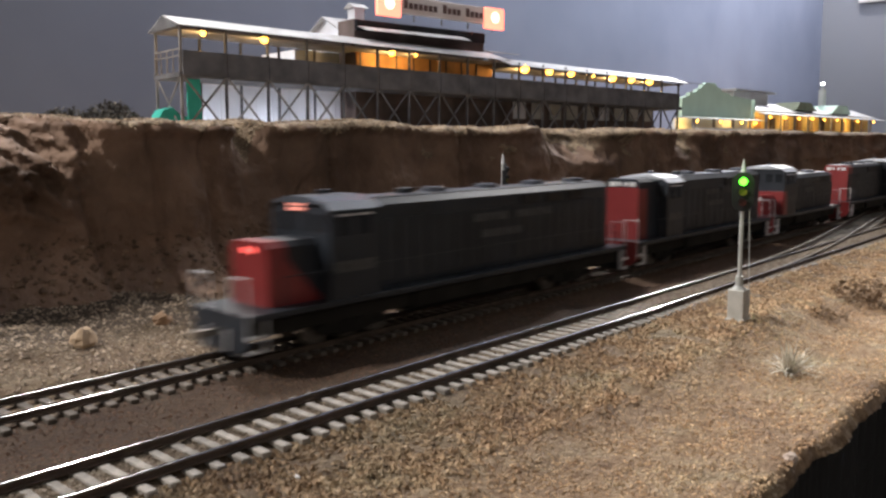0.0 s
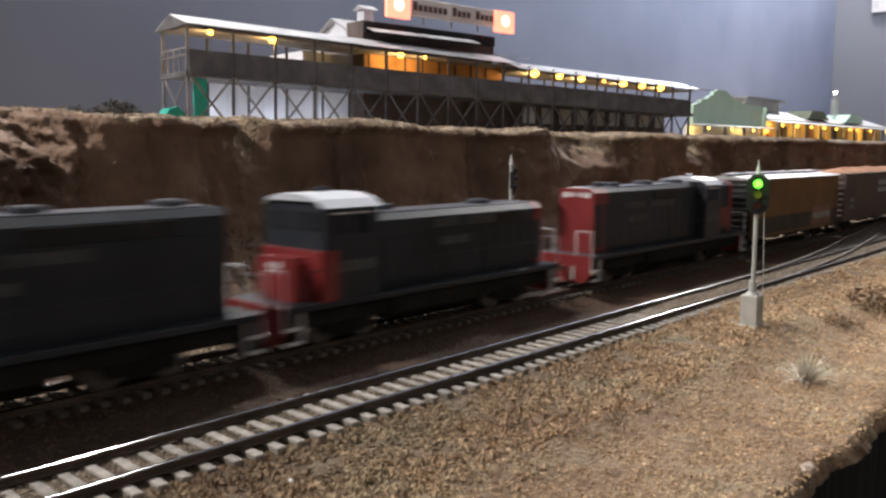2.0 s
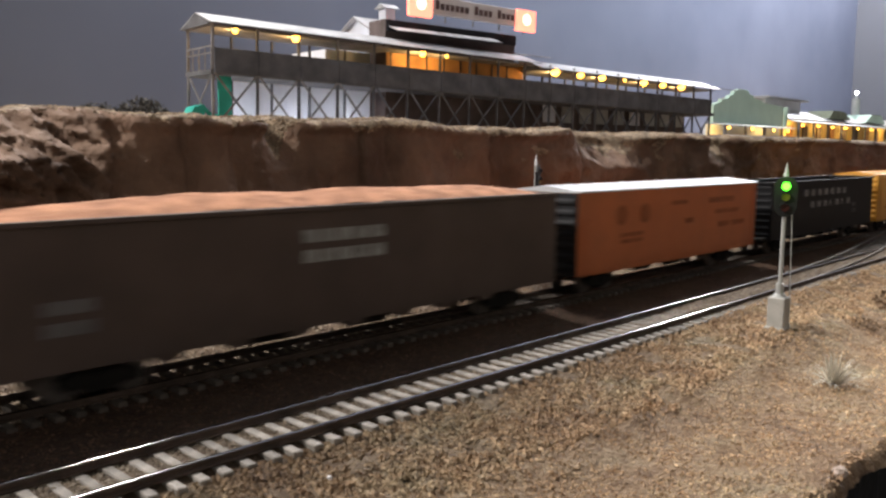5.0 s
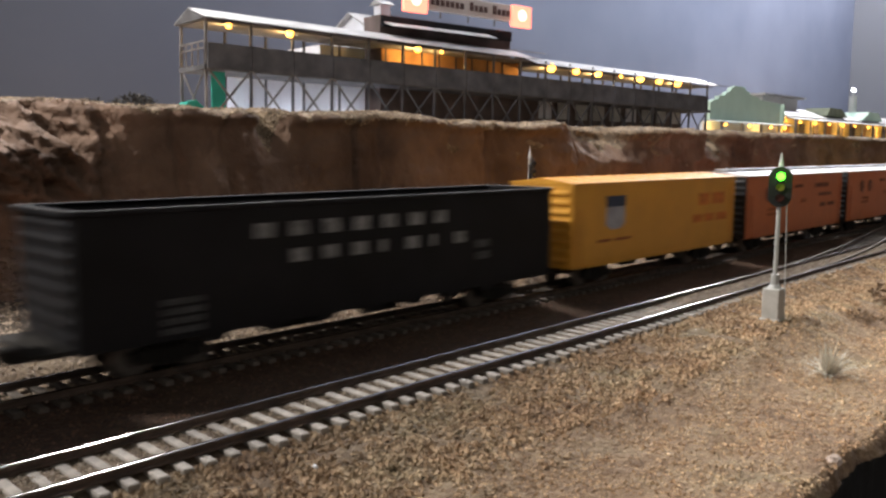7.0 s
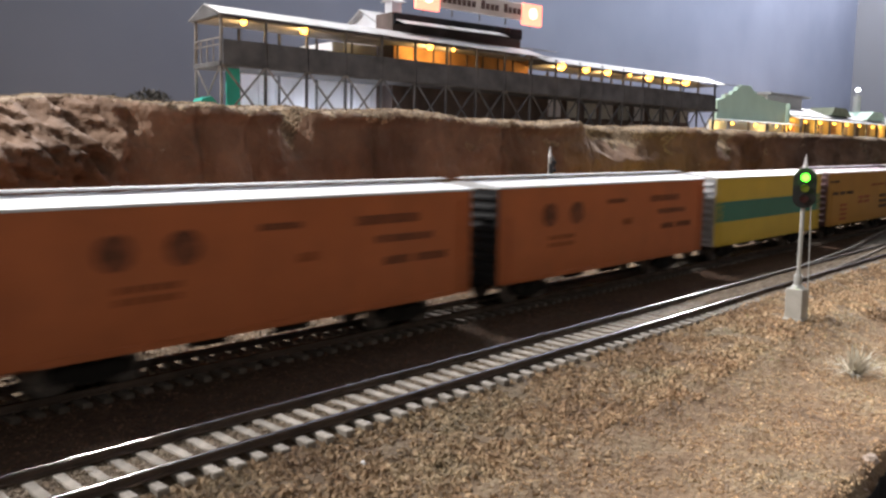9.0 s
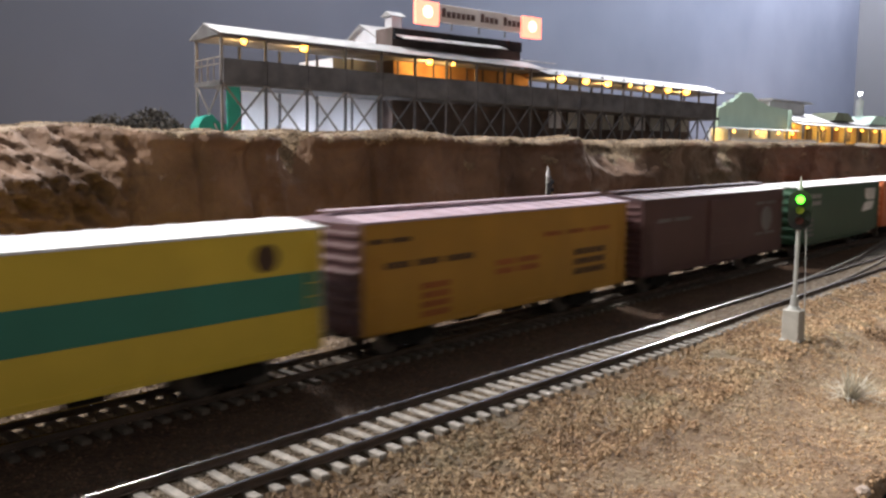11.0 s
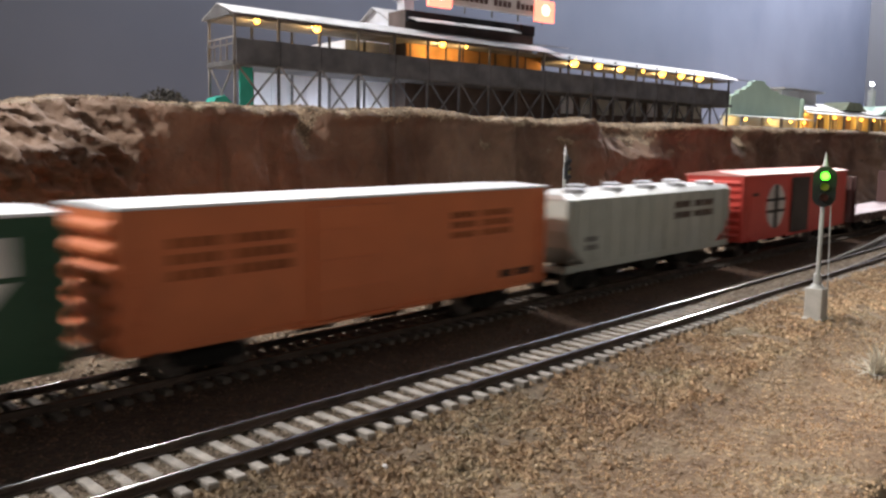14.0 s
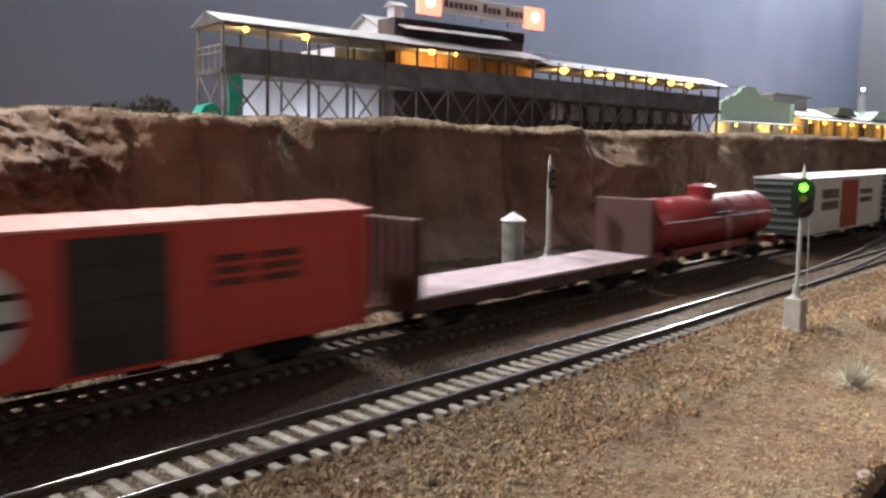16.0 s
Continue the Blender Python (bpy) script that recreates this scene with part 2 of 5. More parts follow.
# Deck boards coloured pinkish for the rear lamp's reflection.
DECK_SHEEN = mat("flatcar_deck", (0.44, 0.35, 0.39), 0.7, var=0.15, scale=90, grime=0.2)
HOPPER = mat("hopper_grey", (0.43, 0.47, 0.44), 0.55, var=0.08, scale=40, grime=0.22, gscale=35)
WHITECAR = mat("boxcar_white", (0.66, 0.66, 0.64), 0.5, var=0.06, scale=40, grime=0.2, gscale=35)
ROOFWHITE = mat("bright_roof_white", (0.74, 0.76, 0.79), 0.35, 0.2, var=0.08, scale=60)
HOPPER_ROOF = mat("hopper_roof", (0.56, 0.58, 0.58), 0.45, 0.1, var=0.15, scale=60, grime=0.3, gscale=60)
ROOFGREY = mat("weathered_roof", (0.42, 0.42, 0.44), 0.45, 0.2, var=0.25, scale=60)
# Oxide roof whose lilac tone is lamp sheen put into the colour.
ROOFLILAC = mat("oxide_roof_sheen", (0.36, 0.27, 0.32), 0.4, var=0.2, scale=60)
LOAD = mat("load_soil", (0.36, 0.15, 0.075), 0.95, var=0.4, scale=160, tint=(0.55, 0.27, 0.15), bump=0.8, bscale=700)
MARK_DARK = mat("lettering_dark", (0.06, 0.03, 0.02), 0.6)
MARK_SMOKE = mat("lettering_smoky_white", (0.21, 0.215, 0.22), 0.65, var=0.45, scale=300)
MARK_ORANGE = mat("lettering_orange_red", (0.56, 0.17, 0.03), 0.6, var=0.25, scale=250)
MARK_DIM = mat("lettering_dim_grey", (0.065, 0.068, 0.072), 0.65, var=0.4, scale=300)
MARK_WORN = mat("lettering_worn_dark", (0.17, 0.055, 0.025), 0.65, var=0.5, scale=350)
MARK_RUST = mat("lettering_faded", (0.30, 0.085, 0.025), 0.6)
MARK_WHITE = mat("lettering_white", (0.58, 0.58, 0.58), 0.6)
MARK_FAINT = mat("lettering_worn_white", (0.30, 0.31, 0.30), 0.65, var=0.3, scale=300)
MARK_GREY = mat("lettering_grey", (0.16, 0.16, 0.165), 0.6)

# ---- mesh helpers ----


class Geo:
    """Collects faces of one part."""

    def __init__(self):
        self.v, self.f, self.m = [], [], []

    def add(self, v, f, mi=0):
        n = len(self.v)
        self.v += [tuple(p) for p in v]
        self.f += [tuple(i + n for i in q) for q in f]
        self.m += [mi] * len(f)
        return self

    def box(self, x0, x1, y0, y1, z0, z1, c=0.0, mi=0):
        """A box with its edges chamfered by c."""
        if c <= 0:
            v = [(x, y, z) for x in (x0, x1) for y in (y0, y1) for z in (z0, z1)]
            return self.add(v, [(0, 1, 3, 2), (4, 6, 7, 5), (0, 4, 5, 1), (2, 3, 7, 6), (0, 2, 6, 4), (1, 5, 7, 3)], mi)
        bm = bmesh.new()
        bmesh.ops.create_cube(bm, size=1)
        for p in bm.verts:
            p.co = Vector(((x0 + x1) / 2 + p.co.x * (x1 - x0), (y0 + y1) / 2 + p.co.y * (y1 - y0), (z0 + z1) / 2 + p.co.z * (z1 - z0)))
        bmesh.ops.bevel(bm, geom=bm.edges[:], offset=c, segments=1, affect="EDGES")
        bm.verts.index_update()
        self.add([p.co[:] for p in bm.verts], [[q.index for q in fa.verts] for fa in bm.faces], mi)
        bm.free()
        return self

    def beam(self, a, b, w, h=None, mi=0):
        """A square bar from a to b."""
        a, b = Vector(a), Vector(b)
        d = (b - a).normalized()
        s = d.cross(Vector((0, 0, 1)))
        s = s.normalized() if s.length > 1e-4 else Vector((1, 0, 0))
        u = s.cross(d)
        s, u = s * w / 2, u * (h or w) / 2
        v = [p + i * s + j * u for p in (a, b) for i, j in ((-1, -1), (1, -1), (1, 1), (-1, 1))]
        return self.add(v, [(0, 1, 2, 3), (7, 6, 5, 4), (0, 4, 5, 1), (1, 5, 6, 2), (2, 6, 7, 3), (3, 7, 4, 0)], mi)

    def rod(self, a, b, r, n=10, r2=None, mi=0):
        """A round bar or cone from a to b."""
        a, b = Vector(a), Vector(b)
        r2 = r if r2 is None else r2
        d = (b - a).normalized()
        s = d.orthogonal().normalized()
        u = d.cross(s)
        v = [p + rr * (math.cos(k * 2 * math.pi / n) * s + math.sin(k * 2 * math.pi / n) * u) for p, rr in ((a, r), (b, r2)) for k in range(n)]
        f = [(k, (k + 1) % n, n + (k + 1) % n, n + k) for k in range(n)] + [tuple(range(n - 1, -1, -1)), tuple(range(n, 2 * n))]
        return self.add(v, f, mi)

    def prism(self, pts, axis, a, b, mi=0):
        """A closed outline swept along x, y or z; pts are the other two coordinates in order."""
        n = len(pts)
        put = {"x": lambda p, s: (s, p[0], p[1]), "y": lambda p, s: (p[0], s, p[1]), "z": lambda p, s: (p[0], p[1], s)}[axis]
        v = [put(p, s) for s in (a, b) for p in pts]
        return self.add(v, [(k, (k + 1) % n, n + (k + 1) % n, n + k) for k in range(n)] + [tuple(range(n - 1, -1, -1)), tuple(range(n, 2 * n))], mi)

    def ball(self, c, r, seg=10, rings=6, mi=0):
        v, f = [(c[0], c[1], c[2] - r)], []
        for i in range(1, rings):
            t = math.pi * i / rings
            v += [(c[0] + r * math.sin(t) * math.cos(k * 2 * math.pi / seg), c[1] + r * math.sin(t) * math.sin(k * 2 * math.pi / seg), c[2] - r * math.cos(t)) for k in range(seg)]
        v.append((c[0], c[1], c[2] + r))
        f += [(0, 1 + (k + 1) % seg, 1 + k) for k in range(seg)]
        for i in range(rings - 2):
            o = 1 + i * seg
            f += [(o + k, o + (k + 1) % seg, o + seg + (k + 1) % seg, o + seg + k) for k in range(seg)]
        o, e = 1 + (rings - 2) * seg, len(v) - 1
        f += [(o + k, o + (k + 1) % seg, e) for k in range(seg)]
        return self.add(v, f, mi)

    def mesh(self, name, mats, smooth=False):
        me = bpy.data.meshes.new(name)
        me.from_pydata(self.v, [], self.f)
        for m in mats if isinstance(mats, (list, tuple)) else [mats]:
            me.materials.append(m)
        if any(self.m):
            me.polygons.foreach_set("material_index", self.m)
        bm = bmesh.new()
        bm.from_mesh(me)
        bmesh.ops.recalc_face_normals(bm, faces=bm.faces[:])
        bm.to_mesh(me)
        bm.free()
        if smooth:
            me.polygons.foreach_set("use_smooth", [True] * len(me.polygons))
        return me


def part(name, geo, mats, parent, label="", smooth=False):
    ob = new(name, geo.mesh(name, mats, smooth) if isinstance(geo, Geo) else geo)
    ob.parent = parent
    if label:
        tagged(ob, label)
    return ob


def thing(name, label, category, at=None, group="", kind=""):
    ob = new(name)
    ob.empty_display_size = 0.01
    if at is not None:
        ob.matrix_basis = at
    return tagged(ob, label, category, group, kind)


def structure(name, geo, mats, label, category, smooth=False):
    return tagged(new(name, geo.mesh(name, mats, smooth)), label, category, kind="structure")


# ---- ground, cliff, room ----


def fbm(x, y, z=0.0, octaves=4):
    s, a, t = 0.0, 1.0, 0.0
    for _ in range(octaves):
        s, t = s + a * noise.noise((x, y, z)), t + a
        x, y, z, a = x * 2.03, y * 2.03, z * 2.03, a * 0.5
    return s / t


FAR_Y, FAR_Z = 0.0675, -0.001


def branch_y(x):
    """The crossover's road: off the front track towards the rear one."""
    if x < 0.47:
        return 0.0
    return (x - 0.47) ** 2 / 3.6 if x < 0.72 else 0.01736 + 0.139 * (x - 0.72)


def ground_z(x, y):
    z = -0.0046 + 0.0006 * fbm(x * 60, y * 60)
    bury = max(0.0, min(1.0, (x - 0.365) / 0.05))
    if -0.020 < y < 0.015:
        z += 0.0008 * min(1.0, (y + 0.020) / 0.006) + 0.0009 * max(0.0, min(1.0, (y + 0.0125) / 0.004))
    if -0.030 < y < 0.026:
        z += 0.0012 * bury * min(1.0, (y + 0.030) / 0.010, (0.026 - y) / 0.006)
    if y < -0.016:
        k = min(1.0, (-0.016 - y) / 0.05)
        z += -0.0055 * k + 0.0018 * fbm(x * 22, y * 22, 3.0) * k
        z += 0.0020 * fbm(x * 130, y * 130, 5.0, 3) * min(1.0, (-0.016 - y) / 0.006) * (1.0 if y > -0.06 else 0.55)
        z += 0.0065 * math.exp(-(((x - 0.40) / 0.07) ** 2 + ((y + 0.048) / 0.022) ** 2))
        z += 0.010 * max(0.0, min(1.0, (x - 0.5) / 0.3)) * k
    if y > 0.088:
        z += 0.22 * (y - 0.088) + 0.004 * max(0.0, fbm(x * 30, y * 30, 9.0)) * min(1.0, (y - 0.088) / 0.02)
    if y > 0.0815:
        z += 0.0030 * min(1.0, (y - 0.0815) / 0.005)
    if 0.014 < y < 0.052:
        z -= 0.0018 * math.sin((y - 0.014) / 0.038 * math.pi)
    return z


def sheet(xs, ys, fn):
    g = Geo()
    g.v = [fn(x, y) for y in ys for x in xs]
    n = len(xs)
    g.f = [(j * n + i, j * n + i + 1, (j + 1) * n + i + 1, (j + 1) * n + i) for j in range(len(ys) - 1) for i in range(n - 1)]
    g.m = [0] * len(g.f)
    return g


def edge_y(x):
    return -0.1095 + 0.004 * fbm(x * 45, 1.7, 0.0, 5) + 0.0015 * fbm(x * 240, 4.0)


xs = [-0.3 + i * 0.01 for i in range(38)] + [0.08 + i * 0.0018 for i in range(290)] + [0.6 + i * 0.01 for i in range(1, 40)] + [1.0 + i * 0.05 for i in range(1, 39)]


def near_ground(x, j):
    e = edge_y(x)
    y = e + (0.2 - e) * j / 150
    return (x, y, ground_z(x, y) - (0.0025 * max(0, 2 - j)))


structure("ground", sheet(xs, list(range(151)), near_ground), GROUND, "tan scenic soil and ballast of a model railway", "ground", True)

g = sheet(xs, [0, 1, 2, 3, 4], lambda x, k: (x, edge_y(x) + (0.001 * fbm(x * 90, k * 3.0) if k else 0), (ground_z(x, edge_y(x)) - 0.004 if k == 0 else -0.008 - 0.02 * k * k)))
structure("fascia", g, FASCIA, "dark cut edge and black fascia of the layout", "fascia")


def cliff_top_z(x):
    return 0.0822 + 0.0030 * fbm(x * 16, 0.3, 2.0) + 0.0024 * fbm(x * 75, 5.3, 2.0) + 0.0032 * math.exp(-(((x - 0.195) / 0.018) ** 2)) + 0.0015 * math.exp(-(((x - 0.37) / 0.05) ** 2))


def blocks(x):
    """Broad rock faces parted by fissures: the face's set-back and the fissure's depth at x."""
    q = x / 0.041 + 1.1 * noise.noise((x * 17, 0.0, 5.0))
    k = math.floor(q)
    h = [noise.noise((j * 3.7 + 0.4, 1.3, 0.0)) for j in (k - 1, k, k + 1)]
    f = q - k
    t = h[1] + (h[2] - h[1]) * max(0.0, (f - 0.88) / 0.24) + (h[0] - h[1]) * max(0.0, (0.12 - f) / 0.24)
    d = min(f, 1 - f)
    deep = 0.25 + 0.75 * noise.noise(((k if f < 0.5 else k + 1) * 5.1, 8.2, 0.0))
    return 0.010 * t, 0.015 * max(0.0, 1 - d / 0.08) * max(0.0, deep)


def cliff_point(x, s):
    """s: 0 at the foot, 1 at the lip, then back over the turf to 1.25."""
    base = 0.152 + 0.006 * fbm(x * 6, 0.5, 0.0, 2) - 0.010 * max(0.0, min(1.0, (x - 0.42) / 0.2)) + 0.010 * max(0.0, min(1.0, (0.24 - x) / 0.06))
    top = cliff_top_z(x)
    west = max(0.0, min(1.0, (0.222 - x) / 0.025))
    slump = max(0.0, 1 - abs(x - 0.57) / 0.055) + max(0.0, 1 - abs(x - 0.74) / 0.03) + 0.7 * max(0.0, 1 - abs(x - 0.292) / 0.012)
    if s <= 1:
        z = -0.006 + (top + 0.006) * s
        step, crack = blocks(x + 0.004 * noise.noise((x * 30, z * 40, 3.0)))
        talus = -0.042 * max(0.0, 1 - s / 0.42) ** 1.6
        rough = 0.0065 * fbm(x * 38, z * 26, 1.0, 5) + 0.0022 * fbm(x * 170, z * 130, 2.0, 3)
        ledge = 0.005 * fbm(x * 13, z * 14, 6.0, 2) + 0.016 * max(0.0, min(1.0, (x - 0.44) / 0.08)) * (abs(fbm(x * 20, z * 34, 9.0, 3)) - 0.2) * min(1.0, s * 2)
        back = 0.010 * s + west * 0.20 * max(0.0, s - 0.78) + west * 0.036 * (abs(fbm(x * 75 + z * 80, z * 50 - x * 30, 8.0, 4)) ** 0.7 - 0.30) * min(1.0, max(0.0, s - 0.45) * 4)
        back += slump * (0.030 * max(0.0, s - 0.72) / 0.28 + 0.004 * fbm(x * 80, z * 80, 4.0, 3) * (s > 0.7))
        lip = 0.0065 * max(0.0, 1 - abs(s - 0.965) / 0.05) * (0.6 + 1.2 * fbm(x * 45, 7.7, 0.0, 3))
        y = base + step + crack + back + talus + rough + ledge - lip
    else:
        step, crack = blocks(x)
        y = base + step + 0.016 + west * 0.048 + slump * 0.030 + (s - 1) * 0.10 + 0.003 * fbm(x * 60, s * 5)
        z = top + 0.0012 * fbm(x * 80, s * 12) + 0.001
    return (x, y, z)


def turf(x, s):
    """How far the pale turf drapes over the face at x."""
    drop = 0.020 + 0.12 * max(0.0, fbm(x * 24, 4.4, 4.0, 3)) + 0.05 * fbm(x * 130, s * 9, 1.0, 2)
    drop += 0.22 * max(0.0, 1 - abs(x - 0.292) / 0.010) + 0.24 * max(0.0, 1 - abs(x - 0.57) / 0.05) * (0.6 + fbm(x * 60, s * 14, 2.0, 3)) + 0.3 * max(0.0, 1 - abs(x - 0.74) / 0.02)
    if x < 0.225:
        return s > 0.985
    return s > 1 - drop or (x > 0.40 and s > 0.55 and fbm(x * 42, s * 7, 12.0, 3) > 0.42 - 0.2 * (s - 0.55))


xs2 = [-0.05 + i * 0.0014 for i in range(640)] + [0.846 + i * 0.008 for i in range(1, 200)]
ss = [i / 64 for i in range(65)] + [1.04, 1.1, 1.2]
g = sheet(xs2, ss, cliff_point)
n = len(xs2) - 1
for k in range(len(g.f)):
    j = k // n
    if turf(xs2[k % n], ss[j]):
        g.m[k] = 1
structure("cliff", g, [CLIFF, LIP], "reddish-brown carved plaster rock cliff with a dry turf lip", "cliff", True)


def plateau_pt(x, k):
    y0 = cliff_point(x, 1.2)[1] - 0.006
    y = y0 + (0.745 - y0) * k
    return (x, y, 0.0812 + 0.001 * fbm(x * 20, y * 20))


structure("plateau", sheet([-0.05 + i * 0.01 for i in range(250)], [j / 24 for j in range(25)], plateau_pt), PLATEAU, "brown soil plateau above the cliff", "ground", True)

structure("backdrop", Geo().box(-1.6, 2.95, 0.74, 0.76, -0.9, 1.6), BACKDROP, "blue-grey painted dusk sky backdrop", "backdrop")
structure("wall_east", Geo().box(2.95, 2.97, -3.0, 0.76, -0.9, 1.6), WALL_GREY, "pale grey end wall of the room", "wall")
# Unseen surfaces added to close the room, so bounced light fills the shade.
structure("wall_west", Geo().box(-1.62, -1.6, -3.0, 0.76, -0.9, 1.6), ROOM, "unseen room wall added for bounced light", "wall")
structure("wall_south", Geo().box(-1.6, 2.95, -3.02, -3.0, -0.9, 1.6), ROOM, "unseen wall behind the aisle added for bounced light", "wall")
structure("floor", Geo().box(-1.62, 2.97, -3.02, 0.76, -0.92, -0.9), DARKROOM, "dark aisle floor of the room", "floor")
structure("ceiling", Geo().box(-1.62, 2.97, -3.02, 0.76, 1.6, 1.62), CEIL, "unseen white ceiling added for bounced light", "ceiling")

# ---- added lamp housings, out of view, one behind each area lamp ----
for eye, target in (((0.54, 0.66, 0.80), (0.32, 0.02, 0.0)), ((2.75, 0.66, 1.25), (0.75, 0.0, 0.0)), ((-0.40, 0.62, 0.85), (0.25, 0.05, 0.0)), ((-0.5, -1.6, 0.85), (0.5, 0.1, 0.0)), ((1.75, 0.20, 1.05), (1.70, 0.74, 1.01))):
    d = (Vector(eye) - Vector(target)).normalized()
    t = thing("added_lamp_housing", "added white lamp housing on a stem, out of view", "lamp", pose(*eye), "ceiling lamps")
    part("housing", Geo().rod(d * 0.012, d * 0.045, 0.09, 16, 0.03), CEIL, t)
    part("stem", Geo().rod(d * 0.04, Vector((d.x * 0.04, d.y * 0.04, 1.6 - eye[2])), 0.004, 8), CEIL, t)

# ---- tracks ----
FT = 0.3048 / 87.1
RAIL_PROFILE = [(-0.0012, -0.0022), (0.0012, -0.0022), (0.0012, -0.0018), (0.0003, -0.0014), (0.0003, -0.0008), (0.0006, -0.0006), (0.0006, -0.00024), (0.00042, -0.00008), (0.00014, 0.0), (-0.00014, 0.0), (-0.00042, -0.00008), (-0.0006, -0.00024), (-0.0006, -0.0006), (-0.0003, -0.0008), (-0.0003, -0.0014), (-0.0012, -0.0018)]


def rail_geo(path):
    """A rail swept along points (x, y, z); the head's top is bright."""
    g = Geo()
    n = len(RAIL_PROFILE)
    g.v = [(x, y + py, z + pz) for x, y, z in path for py, pz in RAIL_PROFILE]
    for i in range(len(path) - 1):
        for k in range(n):
            g.f.append((i * n + k, i * n + (k + 1) % n, (i + 1) * n + (k + 1) % n, (i + 1) * n + k))
            g.m.append(1 if 6 < k < 11 else 0)
    g.f += [tuple(range(n)), tuple(range((len(path) - 1) * n, len(path) * n))]
    g.m += [0, 0]
    return g


# Rear ties: the grey tie wood with the train's shade in its colour.
TIE_SHADED = mat("tie_wood_shaded", (0.100, 0.084, 0.070), 0.85, var=0.3, scale=260, bump=0.3, bscale=1200, grime=0.35, gscale=120, obrand=0.25)
TIE_MESH = Geo().box(-0.00135, 0.00135, -0.0150, 0.0150, -0.0047, -0.0022, 0.0003).mesh("tie", TIE)
TIE_MESH_SHADED = Geo().box(-0.00135, 0.00135, -0.0150, 0.0150, -0.0047, -0.0022, 0.0003).mesh("tie", TIE_SHADED)


def track(name, label, center, x0, x1, z, ties=True, tie_mesh=TIE_MESH, head=RAIL):
    t = thing(name, label, "track", kind="structure")
    n = int((x1 - x0) / 0.02)
    for side in (-1, 1):
        pts = [(x0 + (x1 - x0) * i / n, center(x0 + (x1 - x0) * i / n) + side * 0.00865, z) for i in range(n + 1)]
        part("rail", rail_geo(pts), [RAIL_SIDE, head], t)
    if ties:
        x = x0 + 0.002
        while x < min(x1, 1.5):
            o = part("tie", tie_mesh, None, t)
            a = math.atan2(center(x + 0.01) - center(x - 0.01), 0.02)
            o.location = (x, center(x) + random.uniform(-0.0005, 0.0005), z + random.uniform(-0.0002, 0.0001))
            o.rotation_euler = (0, 0, a + random.uniform(-0.02, 0.02))
            x += 0.0061 if x < 0.9 else 0.0085
    return t


track("front_track", "empty front track with shiny steel rails on grey ties", lambda x: 0.0, -0.1, 2.2, 0.0)
track("rear_track", "rear main track with steel rails under the train", lambda x: FAR_Y, -0.3, 2.9, FAR_Z, tie_mesh=TIE_MESH_SHADED)
track("crossover_track", "crossover rails curving from front track to rear track", branch_y, 0.48, 1.08, 0.0, ties=False, head=RAIL_DULL)
part("tie_bar", Geo().box(0.499, 0.502, -0.012, 0.0165, -0.0042, -0.0021), UNDER, bpy.data.objects["crossover_track"])
for k in range(40):
    x = 0.52 + k * 0.0122
    y = branch_y(x)
    part("tie", Geo().box(x - 0.0014, x + 0.0014, 0.0125 if y < 0.03 else y - 0.014, y + 0.0145, -0.0046, -0.0023), TIE, bpy.data.objects["crossover_track"])


# ---- loose stones ----
def stones(name, label, mats, n, place, smin, smax):
    rng = np.random.default_rng(len(name) * 7 + n)
    base = np.array([(1, 0, 0), (-1, 0, 0), (0, 1, 0), (0, -1, 0), (0, 0, 1), (0, 0, -1)], float)
    tri = np.array([(0, 2, 4), (2, 1, 4), (1, 3, 4), (3, 0, 4), (2, 0, 5), (1, 2, 5), (3, 1, 5), (0, 3, 5)])
    pts = []
    while len(pts) < n:
        p = place(rng)
        if p is not None:
            pts.append(p)
    pts = np.array(pts)
    s = rng.uniform(smin, smax, n) * rng.uniform(0.6, 1.0, n) * (pts[:, 3] if pts.shape[1] > 3 else 1.0)
    pts = pts[:, :3]
    v = base[None] * rng.uniform(0.55, 1.25, (n, 6, 3)) + rng.uniform(-0.3, 0.3, (n, 6, 3))
    a = rng.uniform(0, 6.28, n)
    c, si = np.cos(a)[:, None], np.sin(a)[:, None]
    v = np.stack([v[..., 0] * c - v[..., 1] * si, v[..., 0] * si + v[..., 1] * c, v[..., 2] * 0.8], -1)
    v = v * s[:, None, None] + pts[:, None, :]
    f = (tri[None] + 6 * np.arange(n)[:, None, None]).reshape(-1, 3)
    me = bpy.data.meshes.new(name)
    me.from_pydata(v.reshape(-1, 3).tolist(), [], f.tolist())
    me.materials.append(mats)
    return tagged(new(name, me), label, "gravel", kind="stuff")


def near_place(rng):
    x = 0.10 + 1.0 * rng.random() ** 1.7
    y = rng.uniform(-0.112, -0.0125)
    if y < edge_y(x) + 0.001 or (y < -0.05 and rng.random() < 0.5) or noise.noise((x * 95, y * 95, 2.0)) < rng.uniform(-0.5, 0.35) or y > -0.0125 and rng.random() < 0.9 * (x < 0.42):
        return None
    return (x, y, ground_z(x, y), 1.35 if y > -0.052 + 0.012 * noise.noise((x * 30, 2.0, 0.0)) else 0.75)


def bed_place(rng):
    x = 0.05 + 1.1 * rng.random() ** 1.5
    y = rng.uniform(-0.0078, 0.0078) if rng.random() < 0.75 else rng.uniform(0.010, 0.019)
    return (x, y, ground_z(x, y) + (0.0002 if abs(y) < 0.0085 else 0))


def junction_place(rng):
    x = 0.355 + 0.75 * rng.random() ** 1.6
    y = rng.uniform(-0.013, 0.023)
    return None if abs(abs(y) - 0.00865) < 0.0012 or rng.random() > (x - 0.35) / 0.06 else (x, y, ground_z(x, y))


